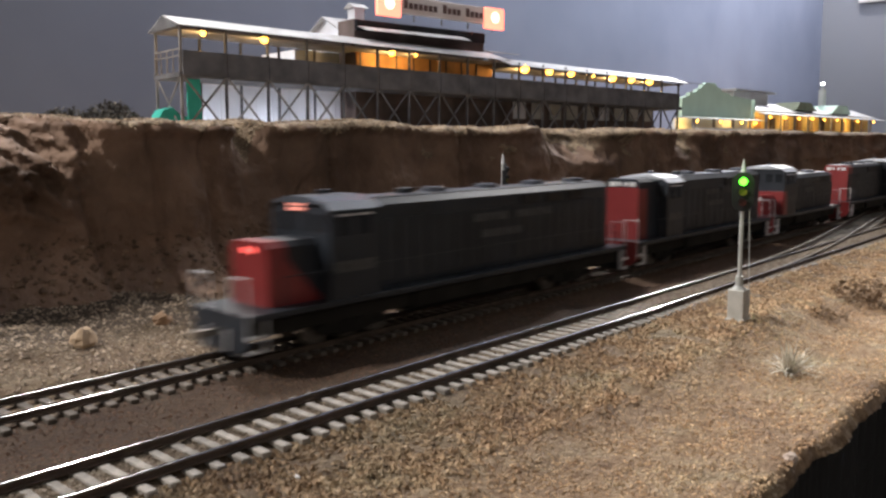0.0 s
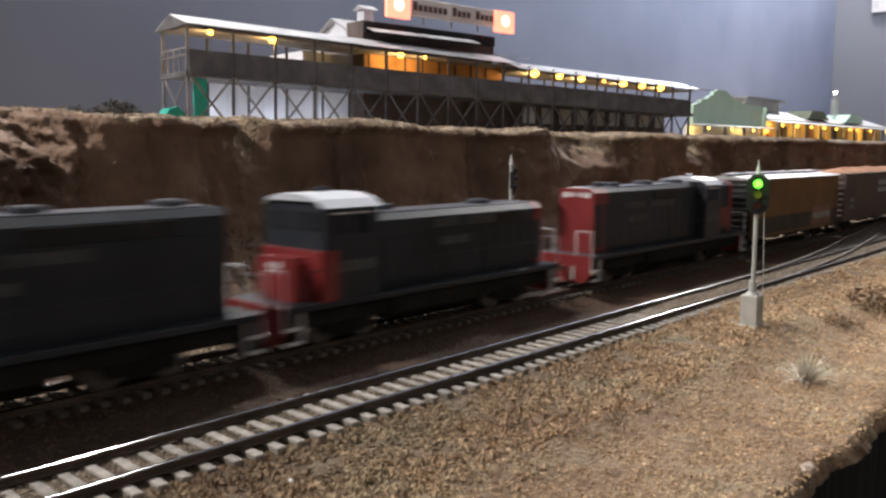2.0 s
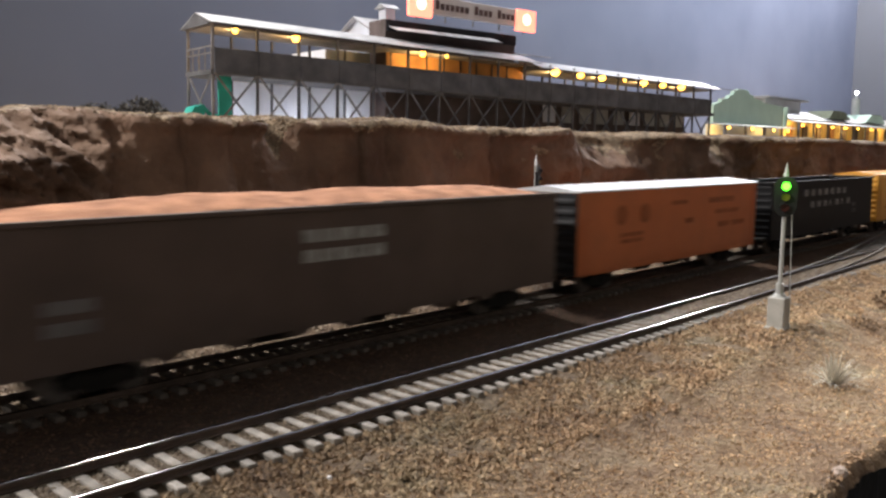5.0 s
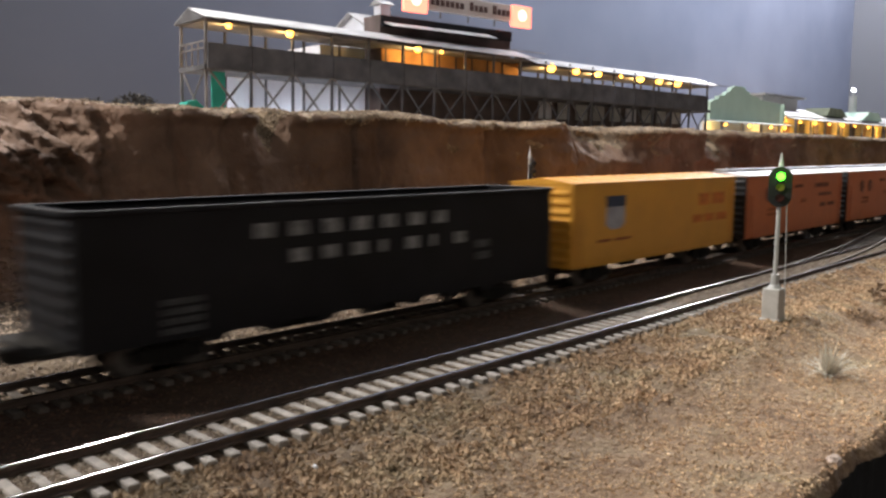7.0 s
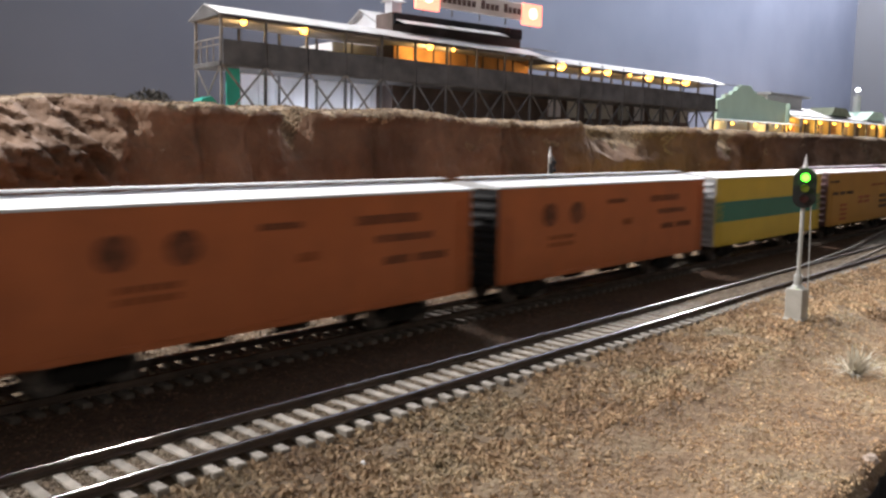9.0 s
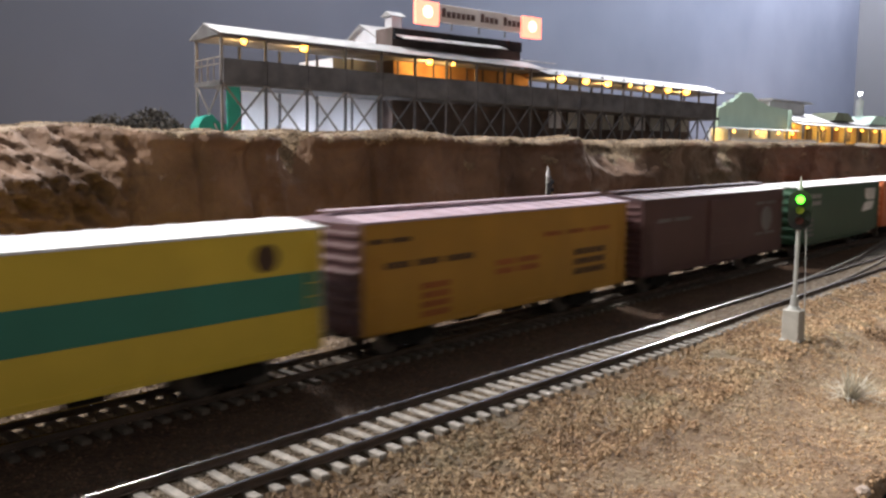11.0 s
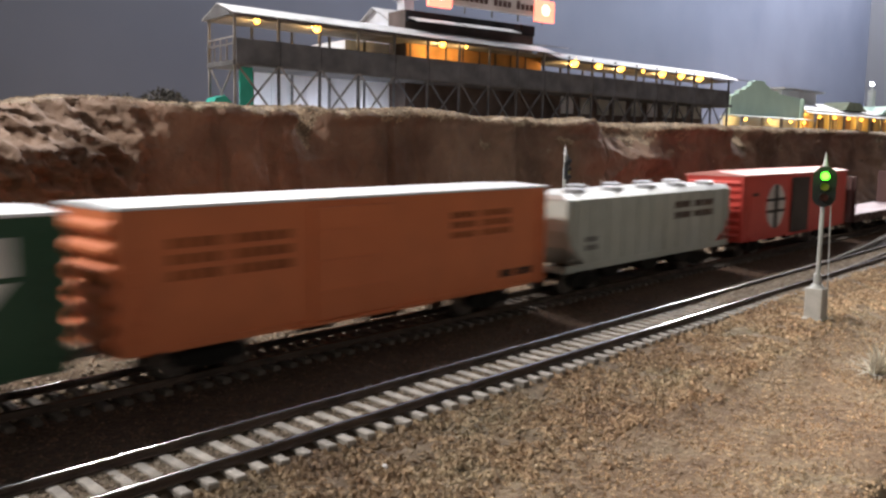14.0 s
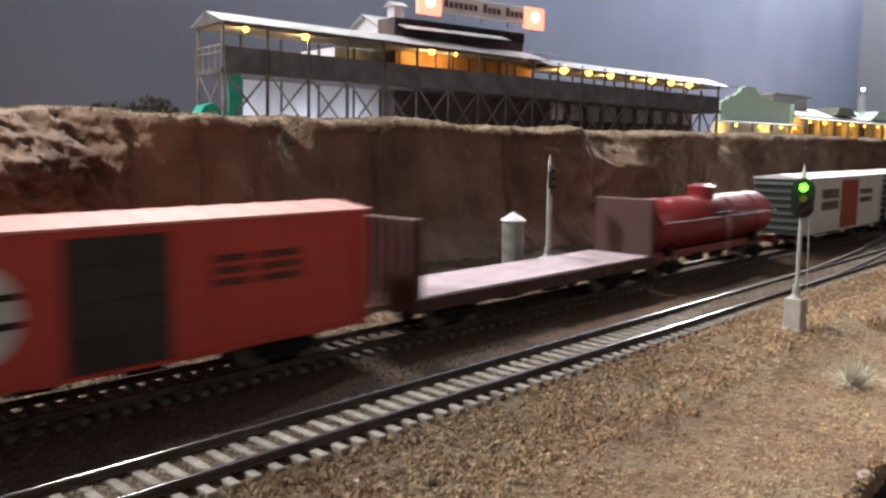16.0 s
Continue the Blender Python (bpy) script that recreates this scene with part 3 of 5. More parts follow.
def shaded_bed_place(rng):
    x = 0.05 + 1.1 * rng.random() ** 1.5
    y = rng.uniform(0.0165, 0.0575)
    return (x, y, ground_z(x, y))


def far_place(rng):
    x = 0.05 + 1.0 * rng.random() ** 1.4
    y = rng.uniform(0.060, 0.075) if rng.random() < 0.25 else rng.uniform(0.078, 0.150)
    if x > 0.29 and y > 0.100 - 0.02 * rng.random():
        return None
    return (x, y, ground_z(x, y))


def talus_place(rng):
    x, s = rng.uniform(0.05, 0.33), rng.random() ** 1.8 * 0.45
    return cliff_point(x, s)


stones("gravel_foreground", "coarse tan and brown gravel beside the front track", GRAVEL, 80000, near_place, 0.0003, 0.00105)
stones("gravel_trackbed", "fine tan ballast between the tracks", BALLAST, 22000, bed_place, 0.0003, 0.0007)
stones("ballast_junction", "pale grey fine ballast burying the ties of the junction", mat("ballast_grey", (0.20, 0.172, 0.145), 0.95, var=0.3, scale=260, tint=(0.29, 0.255, 0.215), island=0.3), 14000, junction_place, 0.0003, 0.0008)
stones("cinders_between", "brown ballast between the two tracks, train shade in its colour", BED, 12000, shaded_bed_place, 0.0003, 0.0008)
stones("gravel_bank", "brown ballast and rubble behind the rear track", mat("bank_ballast", (0.27, 0.205, 0.15), 0.95, var=0.35, scale=260, tint=(0.42, 0.34, 0.26), island=0.4), 20000, far_place, 0.0004, 0.0013)
stones("rubble_talus", "brown rock rubble at the foot of the cliff", mat("rubble", (0.16, 0.102, 0.068), 0.95, var=0.3, scale=200, tint=(0.28, 0.19, 0.13), island=0.25), 3500, talus_place, 0.0005, 0.0024)


def turf_place(rng):
    x, s = 0.12 + 0.85 * rng.random(), 1.10 - 0.32 * rng.random() ** 1.5
    return cliff_point(x, s) if s > 1 or turf(x, s) else None


stones("turf_clumps", "pale dry turf crumbs along the cliff lip", mat("turf_crumbs", (0.27, 0.19, 0.125), 0.95, var=0.4, scale=200, tint=(0.46, 0.36, 0.25), island=0.5), 24000, turf_place, 0.0003, 0.0011)


def rock(x, y, r, m, label):
    g = Geo().ball((0, 0, 0), r, 12, 8)
    g.v = [tuple(Vector(p) * (1 + 0.45 * noise.noise(Vector(p) / r * 1.3 + Vector((x * 50, y * 50, 0)))) * Vector((1.3, 1, 0.6)).length / 1.6) for p in g.v]
    ob = tagged(new("rock", g.mesh("rock", m)), label, "rock")
    ob.location = (x, y, ground_z(x, y) + r * 0.1)
    return ob


rock(0.268, -0.1068, 0.0016, mat("pale_stone", (0.50, 0.41, 0.35), 0.85, var=0.15, scale=150, bump=0.4), "pale broken plaster stone at the layout edge")
rock(0.170, -0.0270, 0.0007, HANDRAIL, "small white stone chip in the gravel")
rock(0.182, 0.108, 0.0045, mat("tan_stone", (0.36, 0.26, 0.17), 0.9, var=0.3, scale=150, bump=0.5), "tan boulder at the foot of the cliff")
rock(0.215, 0.113, 0.0035, mat("brown_stone", (0.28, 0.18, 0.11), 0.9, var=0.3, scale=150, bump=0.5), "brown boulder at the foot of the cliff")

# ---- plants ----
def grass_tuft(x, y, h, label):
    g = Geo()
    rng = random.Random(int(x * 1e4))
    z = ground_z(x, y)
    for _ in range(170):
        a, t = rng.uniform(0, 6.28), rng.uniform(0.1, 1.45)
        r = h * rng.uniform(0.5, 1.0)
        tip = Vector((math.cos(a) * math.sin(t) * r, math.sin(a) * math.sin(t) * r, math.cos(t) * r))
        b = Vector((rng.uniform(-1, 1), rng.uniform(-1, 1), 0)) * h * 0.12
        s = Vector((-math.sin(a), math.cos(a), 0)) * 0.0002
        g.add([b - s, b + s, b + tip * 0.6 + s * 0.7, b + tip + Vector((0, 0, -0.1 * h)), b + tip * 0.6 - s * 0.7], [(0, 1, 2, 3, 4)])
    ob = tagged(new("grass_tuft", g.mesh("grass_tuft", DRYGRASS)), label, "grass")
    ob.location = (x, y, z + 0.0006)
    return ob


grass_tuft(0.347, -0.0795, 0.0150, "pale dry grass tuft standing on the soil")


def shrub(x, y, r, h, m, label, z=None, n=500, name="shrub"):
    rng = random.Random(int(x * 1e4) + 5)
    t = thing(name, label, "shrub", pose(x, y, ground_z(x, y) if z is None else z))
    g = Geo()
    for _ in range(14):
        a = rng.uniform(0, 6.28)
        g.rod((0, 0, -0.001), (math.cos(a) * r * rng.uniform(0.3, 0.9), math.sin(a) * r * rng.uniform(0.3, 0.9), h * rng.uniform(0.5, 0.95)), r * 0.02, 5, r * 0.008)
    part("stem_cluster", g, m, t)
    g = Geo()
    for _ in range(n):
        a, q, k = rng.uniform(0, 6.28), rng.random() ** 0.5, rng.random()
        c = Vector((math.cos(a) * q * r, math.sin(a) * q * r, h * k * (1 - 0.55 * q * q)))
        s = r * rng.uniform(0.05, 0.11)
        d = [Vector((rng.uniform(-1, 1), rng.uniform(-1, 1), rng.uniform(-1, 1))) * s for _ in range(4)]
        g.add([c + e for e in d], [(0, 1, 2), (0, 2, 3)])
    part("foliage", g, m, t)
    return t


shrub(0.50, -0.066, 0.018, 0.013, SHRUB, "low brown dry shrub on the bank")
shrub(0.44, -0.062, 0.010, 0.004, SHRUB, "flat dark weed patch on the soil", n=220)
shrub(0.369, 0.455, 0.024, 0.027, DARKBUSH, "dark round bush on the plateau", z=0.081, name="bush", n=1800)
shrub(0.335, 0.460, 0.024, 0.021, DARKBUSH, "dark round bush on the plateau", z=0.081, name="bush", n=1800)


# ---- signals ----
def signal_mast(name, label, x, y, z, height, face, lit):
    """face: degrees towards which the lights look."""
    t = thing(name, label, "signal", pose(x, y, z))
    part("base", Geo().box(-0.0034, 0.0034, -0.0034, 0.0034, -0.003, 0.0125, 0.0003), CONCRETE if lit else STEEL_GREY, t, "pale grey square concrete base")
    part("footing", Geo().box(-0.0040, 0.0040, -0.0040, 0.0040, -0.003, 0.0004, 0.0003), CONCRETE, t)
    part("collar", Geo().rod((0, 0, 0.0125), (0, 0, 0.0138), 0.0028, 14, 0.0020).rod((0, 0, 0.0138), (0, 0, 0.0180), 0.0016, 14), STEEL_GREY, t)
    part("mast", Geo().rod((0, 0, 0.0125), (0, 0, height - 0.004), 0.00085, 12), STEEL_GREY, t)
    part("finial", Geo().rod((0, 0, height - 0.0055), (0, 0, height), 0.0011, 12, 0.0001).rod((0, 0, height - 0.0062), (0, 0, height - 0.0055), 0.0004, 10, 0.0011), HANDRAIL, t)
    m = pose(0, 0, 0, 0, 0, face)
    lad = part("ladder", Geo(), STEEL_GREY, t)
    g = Geo()
    for s in (-1, 1):
        g.beam((0.0042, s * 0.0012, 0.0005), (0.0026, s * 0.0012, height - 0.013), 0.00028)
    for k in range(22):
        q = k / 21
        zz = 0.001 + q * (height - 0.015)
        xx = 0.0042 - 0.0016 * q
        g.beam((xx, -0.0012, zz), (xx, 0.0012, zz), 0.00022)
    lad.data = g.mesh("ladder", STEEL_GREY)
    lad.matrix_basis = m
    hz = height - 0.0135
    hd = part("head", Geo(), BLACK, t, "black oval signal head")
    g = Geo()
    n = 24
    out = [(0.0044 * math.cos(a), hz + 0.0044 * math.sin(a) + (0.0036 if math.sin(a) >= 0 else -0.0036)) for a in [k * 2 * math.pi / n for k in range(n)]]
    g.prism(out, "y", -0.0019, -0.0013)
    g.box(-0.0016, 0.0016, -0.0013, 0.0004, hz - 0.0045, hz + 0.0045, 0.0002)
    hd.data = g.mesh("head", BLACK)
    hd.matrix_basis = m
    for k, (dz, mm, nm) in enumerate(((0.0042, GREEN_GLOW if lit else BLACK, "green_lamp"), (0.0, AMBER_OFF, "amber_lamp"), (-0.0042, RED_OFF, "red_lamp"))):
        part(nm, Geo().rod((0, -0.0026, hz + dz), (0, -0.0019, hz + dz), 0.0016, 16), mm, hd, "bright green glowing lamp" if lit and k == 0 else "")
        hood = Geo()
        for i in range(9):
            a0, a1 = math.pi * i / 9, math.pi * (i + 1) / 9
            p = [(1.95e-3 * math.cos(a), yy, hz + dz + 1.95e-3 * math.sin(a)) for yy in (-0.0019, -0.0032) for a in (a0, a1)]
            p += [(1.7e-3 * math.cos(a), yy, hz + dz + 1.7e-3 * math.sin(a)) for yy in (-0.0019, -0.0032) for a in (a0, a1)]
            hood.add(p, [(0, 1, 3, 2), (4, 6, 7, 5), (2, 3, 7, 6)])
        part("hood", hood, BLACK, hd)
    return t


signal_mast("signal_mast", "grey railway signal on a concrete base showing green", 0.388, -0.0435, ground_z(0.388, -0.0435), 0.0665, -66, True)
point_lamp("signal_light", (0.3800, -0.0475, 0.0575), 0.0010, (0.3, 1.0, 0.1), 0.001)
sg2 = signal_mast("signal_mast", "grey unlit signal mast with ladder behind the train", 0.405, 0.0935, 0.0, 0.067, 32, False)

t = thing("relay_shed", "pale grey round shed with conical cap under the cliff", "shed", pose(0.381, 0.098, 0.0))
part("drum", Geo().rod((0, 0, -0.003), (0, 0, 0.033), 0.0056, 18), mat("shed_grey", (0.20, 0.215, 0.20), 0.8, var=0.3, scale=150, grime=0.3, gscale=90), t)
part("cap", Geo().rod((0, 0, 0.033), (0, 0, 0.0335), 0.0066, 18).rod((0, 0, 0.0335), (0, 0, 0.0375), 0.0066, 18, 0.0004), HANDRAIL, t, "white conical cap")

# ---- ice dock on the plateau ----
H0 = pose(0.402, 0.387, 0.0, 0, 0, math.degrees(math.atan2(-0.071, 0.578)))
U0 = H0 @ pose(0, 0, 0, 0, 0.92, 0)  # tilted so deck and eaves line up in the camera's view
dock = thing("loading_dock", "long roofed timber icing dock on trestle legs with lamps", "dock", U0)
ZB, ZD0, ZD1, ZE, ZR = 0.0815, 0.1255, 0.1432, 0.1608, 0.1705
D_W = 0.046
posts = [-0.012 + 0.0366 * k for k in range(19)]
for vi, v in enumerate((0.0, D_W)):
    for u in posts:
        part("post", Geo().box(u - 0.0009, u + 0.0009, v - 0.0009, v + 0.0009, ZB - 0.001, ZE), TIMBER_L if u < 0.0 else TIMBER, dock)
for u0, u1 in zip(posts, posts[1:]):
    for a, b in ((ZB + 0.001, ZD0), (ZD0, ZB + 0.001)):
        part("brace", Geo().beam((u0, -0.0012, a), (u1, -0.0012, b), 0.0013), TIMBER_L if u0 < 0.13 else TIMBER, dock)
for a, b in ((ZB, ZD0), (ZD0, ZB)):
    part("brace", Geo().beam((-0.0122, 0, a), (-0.0122, D_W, b), 0.0010), TIMBER_L, dock)
part("deck", Geo().box(-0.014, 0.655, -0.001, D_W + 0.001, ZD0 - 0.002, ZD0 + 0.0015), TIMBER, dock)
for k in range(18):
    u = posts[k] + 0.0002
    part("fascia_panel", Geo().box(u, u + 0.0362, -0.0026, -0.0012, ZD0 - 0.001, ZD1, 0.0002), DECKBAND, dock)
part("rail_top", Geo().beam((-0.013, 0, ZD1 + 0.001), (-0.013, D_W, ZD1 + 0.001), 0.001).beam((-0.013, 0, ZD1 - 0.004), (-0.013, D_W, ZD1 - 0.004), 0.0008), TIMBER_L, dock)
for k in range(5):
    part("baluster", Geo().beam((-0.013, D_W * k / 4, ZD0), (-0.013, D_W * k / 4, ZD1), 0.0009), TIMBER_L, dock)
mid = D_W / 2
for u0, u1, dz in ((-0.0155, 0.335, 0.0), (0.336, 0.660, -0.0040)):
    for side in (0, 1):
        y0, y1 = (-0.006, mid) if side == 0 else (D_W + 0.006, mid)
        part("roof_slope", Geo().prism([(y0, ZE + dz - 0.0006), (y1, ZR + dz - 0.0006), (y1, ZR + dz + 0.0004), (y0, ZE + dz + 0.0004)], "x", u0, u1), TIN, dock, "grey corrugated tin roof")
    part("soffit", Geo().box(u0 + 0.002, u1 - 0.002, 0.0, D_W, ZE + dz - 0.0018, ZE + dz - 0.0010), TIMBER_L, dock)
part("gable", Geo().prism([(-0.004, ZE - 0.001), (D_W + 0.004, ZE - 0.001), (mid, ZR - 0.0005)], "x", -0.0160, -0.0150), TIMBER, dock)
for k in range(6):
    part("purlin", Geo().beam((-0.014 + 0.12 * k, 0.001, ZE - 0.002), (-0.014 + 0.12 * (k + 1), 0.001, ZE - 0.002), 0.001), TIMBER_L, dock)


def dock_lamp(u, z, power, big=1.0):
    w = U0 @ Vector((u, -0.0005, z))
    t = thing("dock_lamp", "glowing amber bulb under the dock roof", "lamp", pose(*w), "dock lamps")
    part("bulb", Geo().ball((0, 0, 0), 0.0023 * big, 12, 8), BULB, t, smooth=True)
    part("shade", Geo().rod((0, 0, 0.0014), (0, 0, 0.0034), 0.0036 * big, 12, 0.0008), TIN, t)
    if power:
        point_lamp("dock_lamp_light", U0 @ Vector((u, 0.008, z - 0.004)), power * 1.1, (1.0, 0.62, 0.22), 0.003)


for u, big, p in ((0.006, 0.8, 0.016), (0.058, 1.1, 0.022), (0.187, 1.0, 0.03), (0.215, 0.5, 0.02), (0.3615, 1.3, 0.03), (0.400, 1.1, 0), (0.436, 1.1, 0.03), (0.475, 0.5, 0), (0.510, 1.2, 0.03), (0.546, 1.1, 0), (0.583, 1.2, 0.03)):
    dock_lamp(u, 0.1570 if u < 0.3 else 0.1548, p, big * (1.45 if u > 0.3 else 1.2))

house = thing("ice_house", "white and brown ice house with cupola and tin roofs", "building", H0)
HV = 0.052
part("white_wall", Geo().box(0.027, 0.168, HV, HV + 0.02, ZB - 0.001, 0.130).box(0.120, 0.168, HV + 0.0001, HV + 0.06, 0.1301, 0.157), WHITEWALL, house, "white boarded wall")
for k in range(9):
    part("batten", Geo().box(0.030 + k * 0.0165, 0.0312 + k * 0.0165, HV - 0.0008, HV - 0.0001, ZB, 0.130), WHITEWALL, house)
part("gable_house", Geo().prism([(0.062, 0.150), (0.138, 0.150), (0.138, 0.1765), (0.100, 0.1955), (0.062, 0.1765)], "x", 0.187, 0.338), WHITEWALL, house, "white gabled upper house")
for k in range(5):
    part("gable_batten", Geo().box(0.1862, 0.1869, 0.068 + 0.015 * k, 0.069 + 0.015 * k, 0.152, 0.178), WHITEWALL, house)
for s in (0, 1):
    y0, y1 = (0.056, 0.100) if s == 0 else (0.144, 0.100)
    part("roof_slope", Geo().prism([(y0, 0.1735), (y1, 0.1960), (y1, 0.1972), (y0, 0.1747)], "x", 0.181, 0.342), TIN, house)
cup = part("cupola", Geo().box(0.216, 0.228, 0.094, 0.106, 0.190, 0.2085), WHITEWALL, house)
part("cupola_roof", Geo().prism([(0.090, 0.2085), (0.110, 0.2085), (0.100, 0.2135)], "x", 0.213, 0.231), TIN, cup)
part("brown_wall", Geo().box(0.170, 0.334, 0.030, 0.056, ZB - 0.001, 0.186), BROWNWALL, house, "dark brown boarded wall")
part("lit_wall", Geo().box(0.171, 0.345, 0.0285, 0.0297, ZD0 + 0.001, ZE - 0.002), LAMPLIT_ORANGE, house, "brown boards with lamplight put into an orange-brown colour")
for k in range(8):
    part("door_frame", Geo().box(0.174 + k * 0.021, 0.1755 + k * 0.021, 0.0275, 0.0284, ZD0 + 0.002, ZE - 0.003), BROWNWALL, house)
part("lower_wall", Geo().box(0.17, 0.648, 0.036, 0.044, ZB - 0.001, ZD0 - 0.003), BROWNWALL, house)
for k in range(9):
    u = 0.384 + k * 0.030
    part("lower_window", Geo().box(u, u + 0.019, 0.0345, 0.0359, 0.099, 0.120), WHITEWALL if k in (0, 5) else STEEL_GREY, house)
for u0, u1 in ((0.172, 0.226), (0.230, 0.300)):
    part("awning", Geo().prism([(0.012, 0.1735), (0.0295, 0.1795), (0.0295, 0.1805), (0.012, 0.1745)], "x", u0, u1), TIN, house)
part("end_roof", Geo().prism([(0.020, 0.1655), (0.06, 0.172), (0.06, 0.173), (0.020, 0.1665)], "x", 0.333, 0.378), TIN, house)
part("clerestory", Geo().box(0.171, 0.333, 0.027, 0.0297, 0.1755, 0.1852), DARKWIN, house)
part("teal_door", Geo().box(0.000, 0.0110, 0.013, 0.0145, ZB - 0.001, 0.1262), TEAL, house, "teal painted door panel")
part("teal_tarp", Geo().prism([(-0.024, ZB - 0.001), (-0.023, ZB + 0.012), (-0.019, ZB + 0.0180), (-0.012, ZB + 0.0200), (-0.006, ZB + 0.014), (0.004, ZB + 0.012), (0.006, ZB - 0.001)], "y", 0.014, 0.030), TEAL, house, "teal tarpaulin heap")

sign = thing("roof_sign", "long white roof sign with dark lettering and lit red ends", "sign", H0 @ pose(0, 0, 0.0050, 0, 0.25, 0))
part("board", Geo().box(0.2165, 0.3245, 0.020, 0.0225, 0.1900, 0.2065, 0.0003), SIGNFACE, sign)
for k in range(17):
    if k in (7, 12):
        continue
    u = 0.2195 + k * 0.00612
    part("letter_bar", Geo().box(u, u + 0.0042, 0.0192, 0.0199, 0.1950, 0.2005 if k not in (0, 8, 13) else 0.2030), SIGNBAR, sign)
for u in (0.1880, 0.3250):
    part("emblem_panel", Geo().box(u, u + 0.027, 0.0185, 0.0225, 0.186, 0.207, 0.0004), SIGN_RED, sign, "brightly lit red emblem panel")
    part("emblem_disc", Geo().rod((u + 0.0135, 0.0178, 0.1975), (u + 0.0135, 0.0184, 0.1975), 0.0055, 20), glow("lit_emblem", (1.0, 0.55, 0.45), 2.5), sign)
for u in (0.20, 0.235, 0.27, 0.305, 0.34):
    part("strut", Geo().beam((u, 0.024, 0.184), (u, 0.024, 0.206), 0.0012), TIMBER, sign)
point_lamp("sign_light", U0 @ Vector((0.33, 0.008, 0.197)), 0.004, (1.0, 0.3, 0.2), 0.003)
point_lamp("sign_light", U0 @ Vector((0.18, 0.008, 0.197)), 0.004, (1.0, 0.3, 0.2), 0.003)
for u in (0.03, 0.085, 0.14):
    point_lamp("under_dock_light", U0 @ Vector((u, 0.030, 0.089)), 0.020, (0.82, 0.88, 1.0), 0.004)

# ---- mission-style depot further along ----
depot = thing("depot", "pale mint stucco depot with stepped parapet and lamplit porch", "building", pose(1.165, 0.36, 0.0))
steps = [(0.0, 0.107), (0.0, 0.134), (0.012, 0.137), (0.025, 0.139), (0.025, 0.143), (0.046, 0.145), (0.050, 0.149), (0.062, 0.151), (0.066, 0.156), (0.080, 0.160), (0.112, 0.160), (0.118, 0.155), (0.131, 0.153), (0.136, 0.149), (0.163, 0.147), (0.170, 0.144), (0.252, 0.141), (0.252, 0.107)]
part("parapet", Geo().prism(steps, "y", 0.0, 0.006), DEPOT, depot)
part("parapet_coping", Geo().box(-0.001, 0.266, -0.0012, 0.0, 0.107, 0.109), DEPOT_W, depot)
part("front_wall", Geo().box(0.0, 0.265, 0.010, 0.014, 0.081, 0.107), DEPOT_W, depot)
part("platform_wall", Geo().box(-0.012, 0.30, -0.030, -0.0275, 0.079, 0.0925), DEPOT_W, depot, "low grey-white platform wall")
part("porch_roof", Geo().prism([(-0.020, 0.1050), (-0.0013, 0.1075), (-0.0013, 0.1090), (-0.020, 0.1060)], "x", -0.008, 0.268), TIN, depot)
part("porch_roof", Geo().prism([(-0.022, 0.1165), (0.010, 0.1225), (0.010, 0.1235), (-0.022, 0.1175)], "x", 0.269, 1.0), TIN, depot)
part("side_gable", Geo().box(0.2655, 0.2695, -0.0005, 0.10, 0.107, 0.141), DEPOT, depot)
part("hall", Geo().box(0.275, 0.43, 0.04, 0.10, 0.081, 0.158), DEPOT_W, depot)
part("hall_roof", Geo().box(0.262, 0.445, 0.030, 0.11, 0.158, 0.1612), TIN, depot)
part("long_wing", Geo().box(0.266, 0.98, 0.012, 0.09, 0.081, 0.124), DEPOT_Y, depot, "cream wall glowing in porch light")
part("wing_roof", Geo().prism([(0.0, 0.124), (0.05, 0.142), (0.10, 0.124)], "x", 0.27, 0.99), TIN, depot, "pale tin roof")
part("dormer", Geo().prism([(0.48, 0.13), (0.50, 0.145), (0.56, 0.145), (0.60, 0.13)], "y", 0.005, 0.05), mat("depot_roof_olive", (0.14, 0.16, 0.10), 0.8), depot)
part("end_gable", Geo().prism([(0.68, 0.128), (0.72, 0.145), (0.78, 0.145), (0.81, 0.128)], "y", 0.002, 0.05), DEPOT, depot)
for k in range(14):
    u = 0.0 + k * 0.068
    part("porch_post", Geo().box(u, u + 0.004, -0.019, -0.016, 0.081, 0.1052 if u < 0.268 else 0.1170), TIMBER_L, depot)
for k in range(10):
    u = 0.30 + k * 0.068
    # Every third window is orange for the porch glow.
    part("window", Geo().box(u, u + 0.022, 0.0095, 0.0118, 0.093, 0.113), BROWNWALL if k % 3 else LAMPLIT_ORANGE, depot)
for k, u in enumerate((0.02, 0.10, 0.18, 0.235, 0.30, 0.37, 0.44, 0.51, 0.58, 0.66, 0.80, 0.92)):
    b = thing("porch_lamp", "glowing amber porch bulb", "lamp", pose(1.165 + u, 0.345, 0.1020 if u < 0.268 else 0.1130), "porch lamps")
    part("bulb", Geo().ball((0, 0, 0), 0.0019, 10, 6), BULB, b, smooth=True)
    if k % 2 == 0:
        point_lamp("porch_light", (1.165 + u, 0.352, 0.1000 if u < 0.268 else 0.1110), 0.022 if u < 0.268 else 0.045, (1.0, 0.62, 0.18), 0.004)
# Placed along the camera's sightline, which puts its stand on the depot roof.
yl = thing("yard_lamp", "lamp with white globe, stood on the depot roof to fit the view", "lamp", pose(1.910, 0.403, 0.150))
part("pole", Geo().rod((0, 0, -0.020), (0, 0, 0.030), 0.0075, 12).rod((0, 0, 0.030), (0, 0, 0.041), 0.0026, 8), STEEL_GREY, yl)
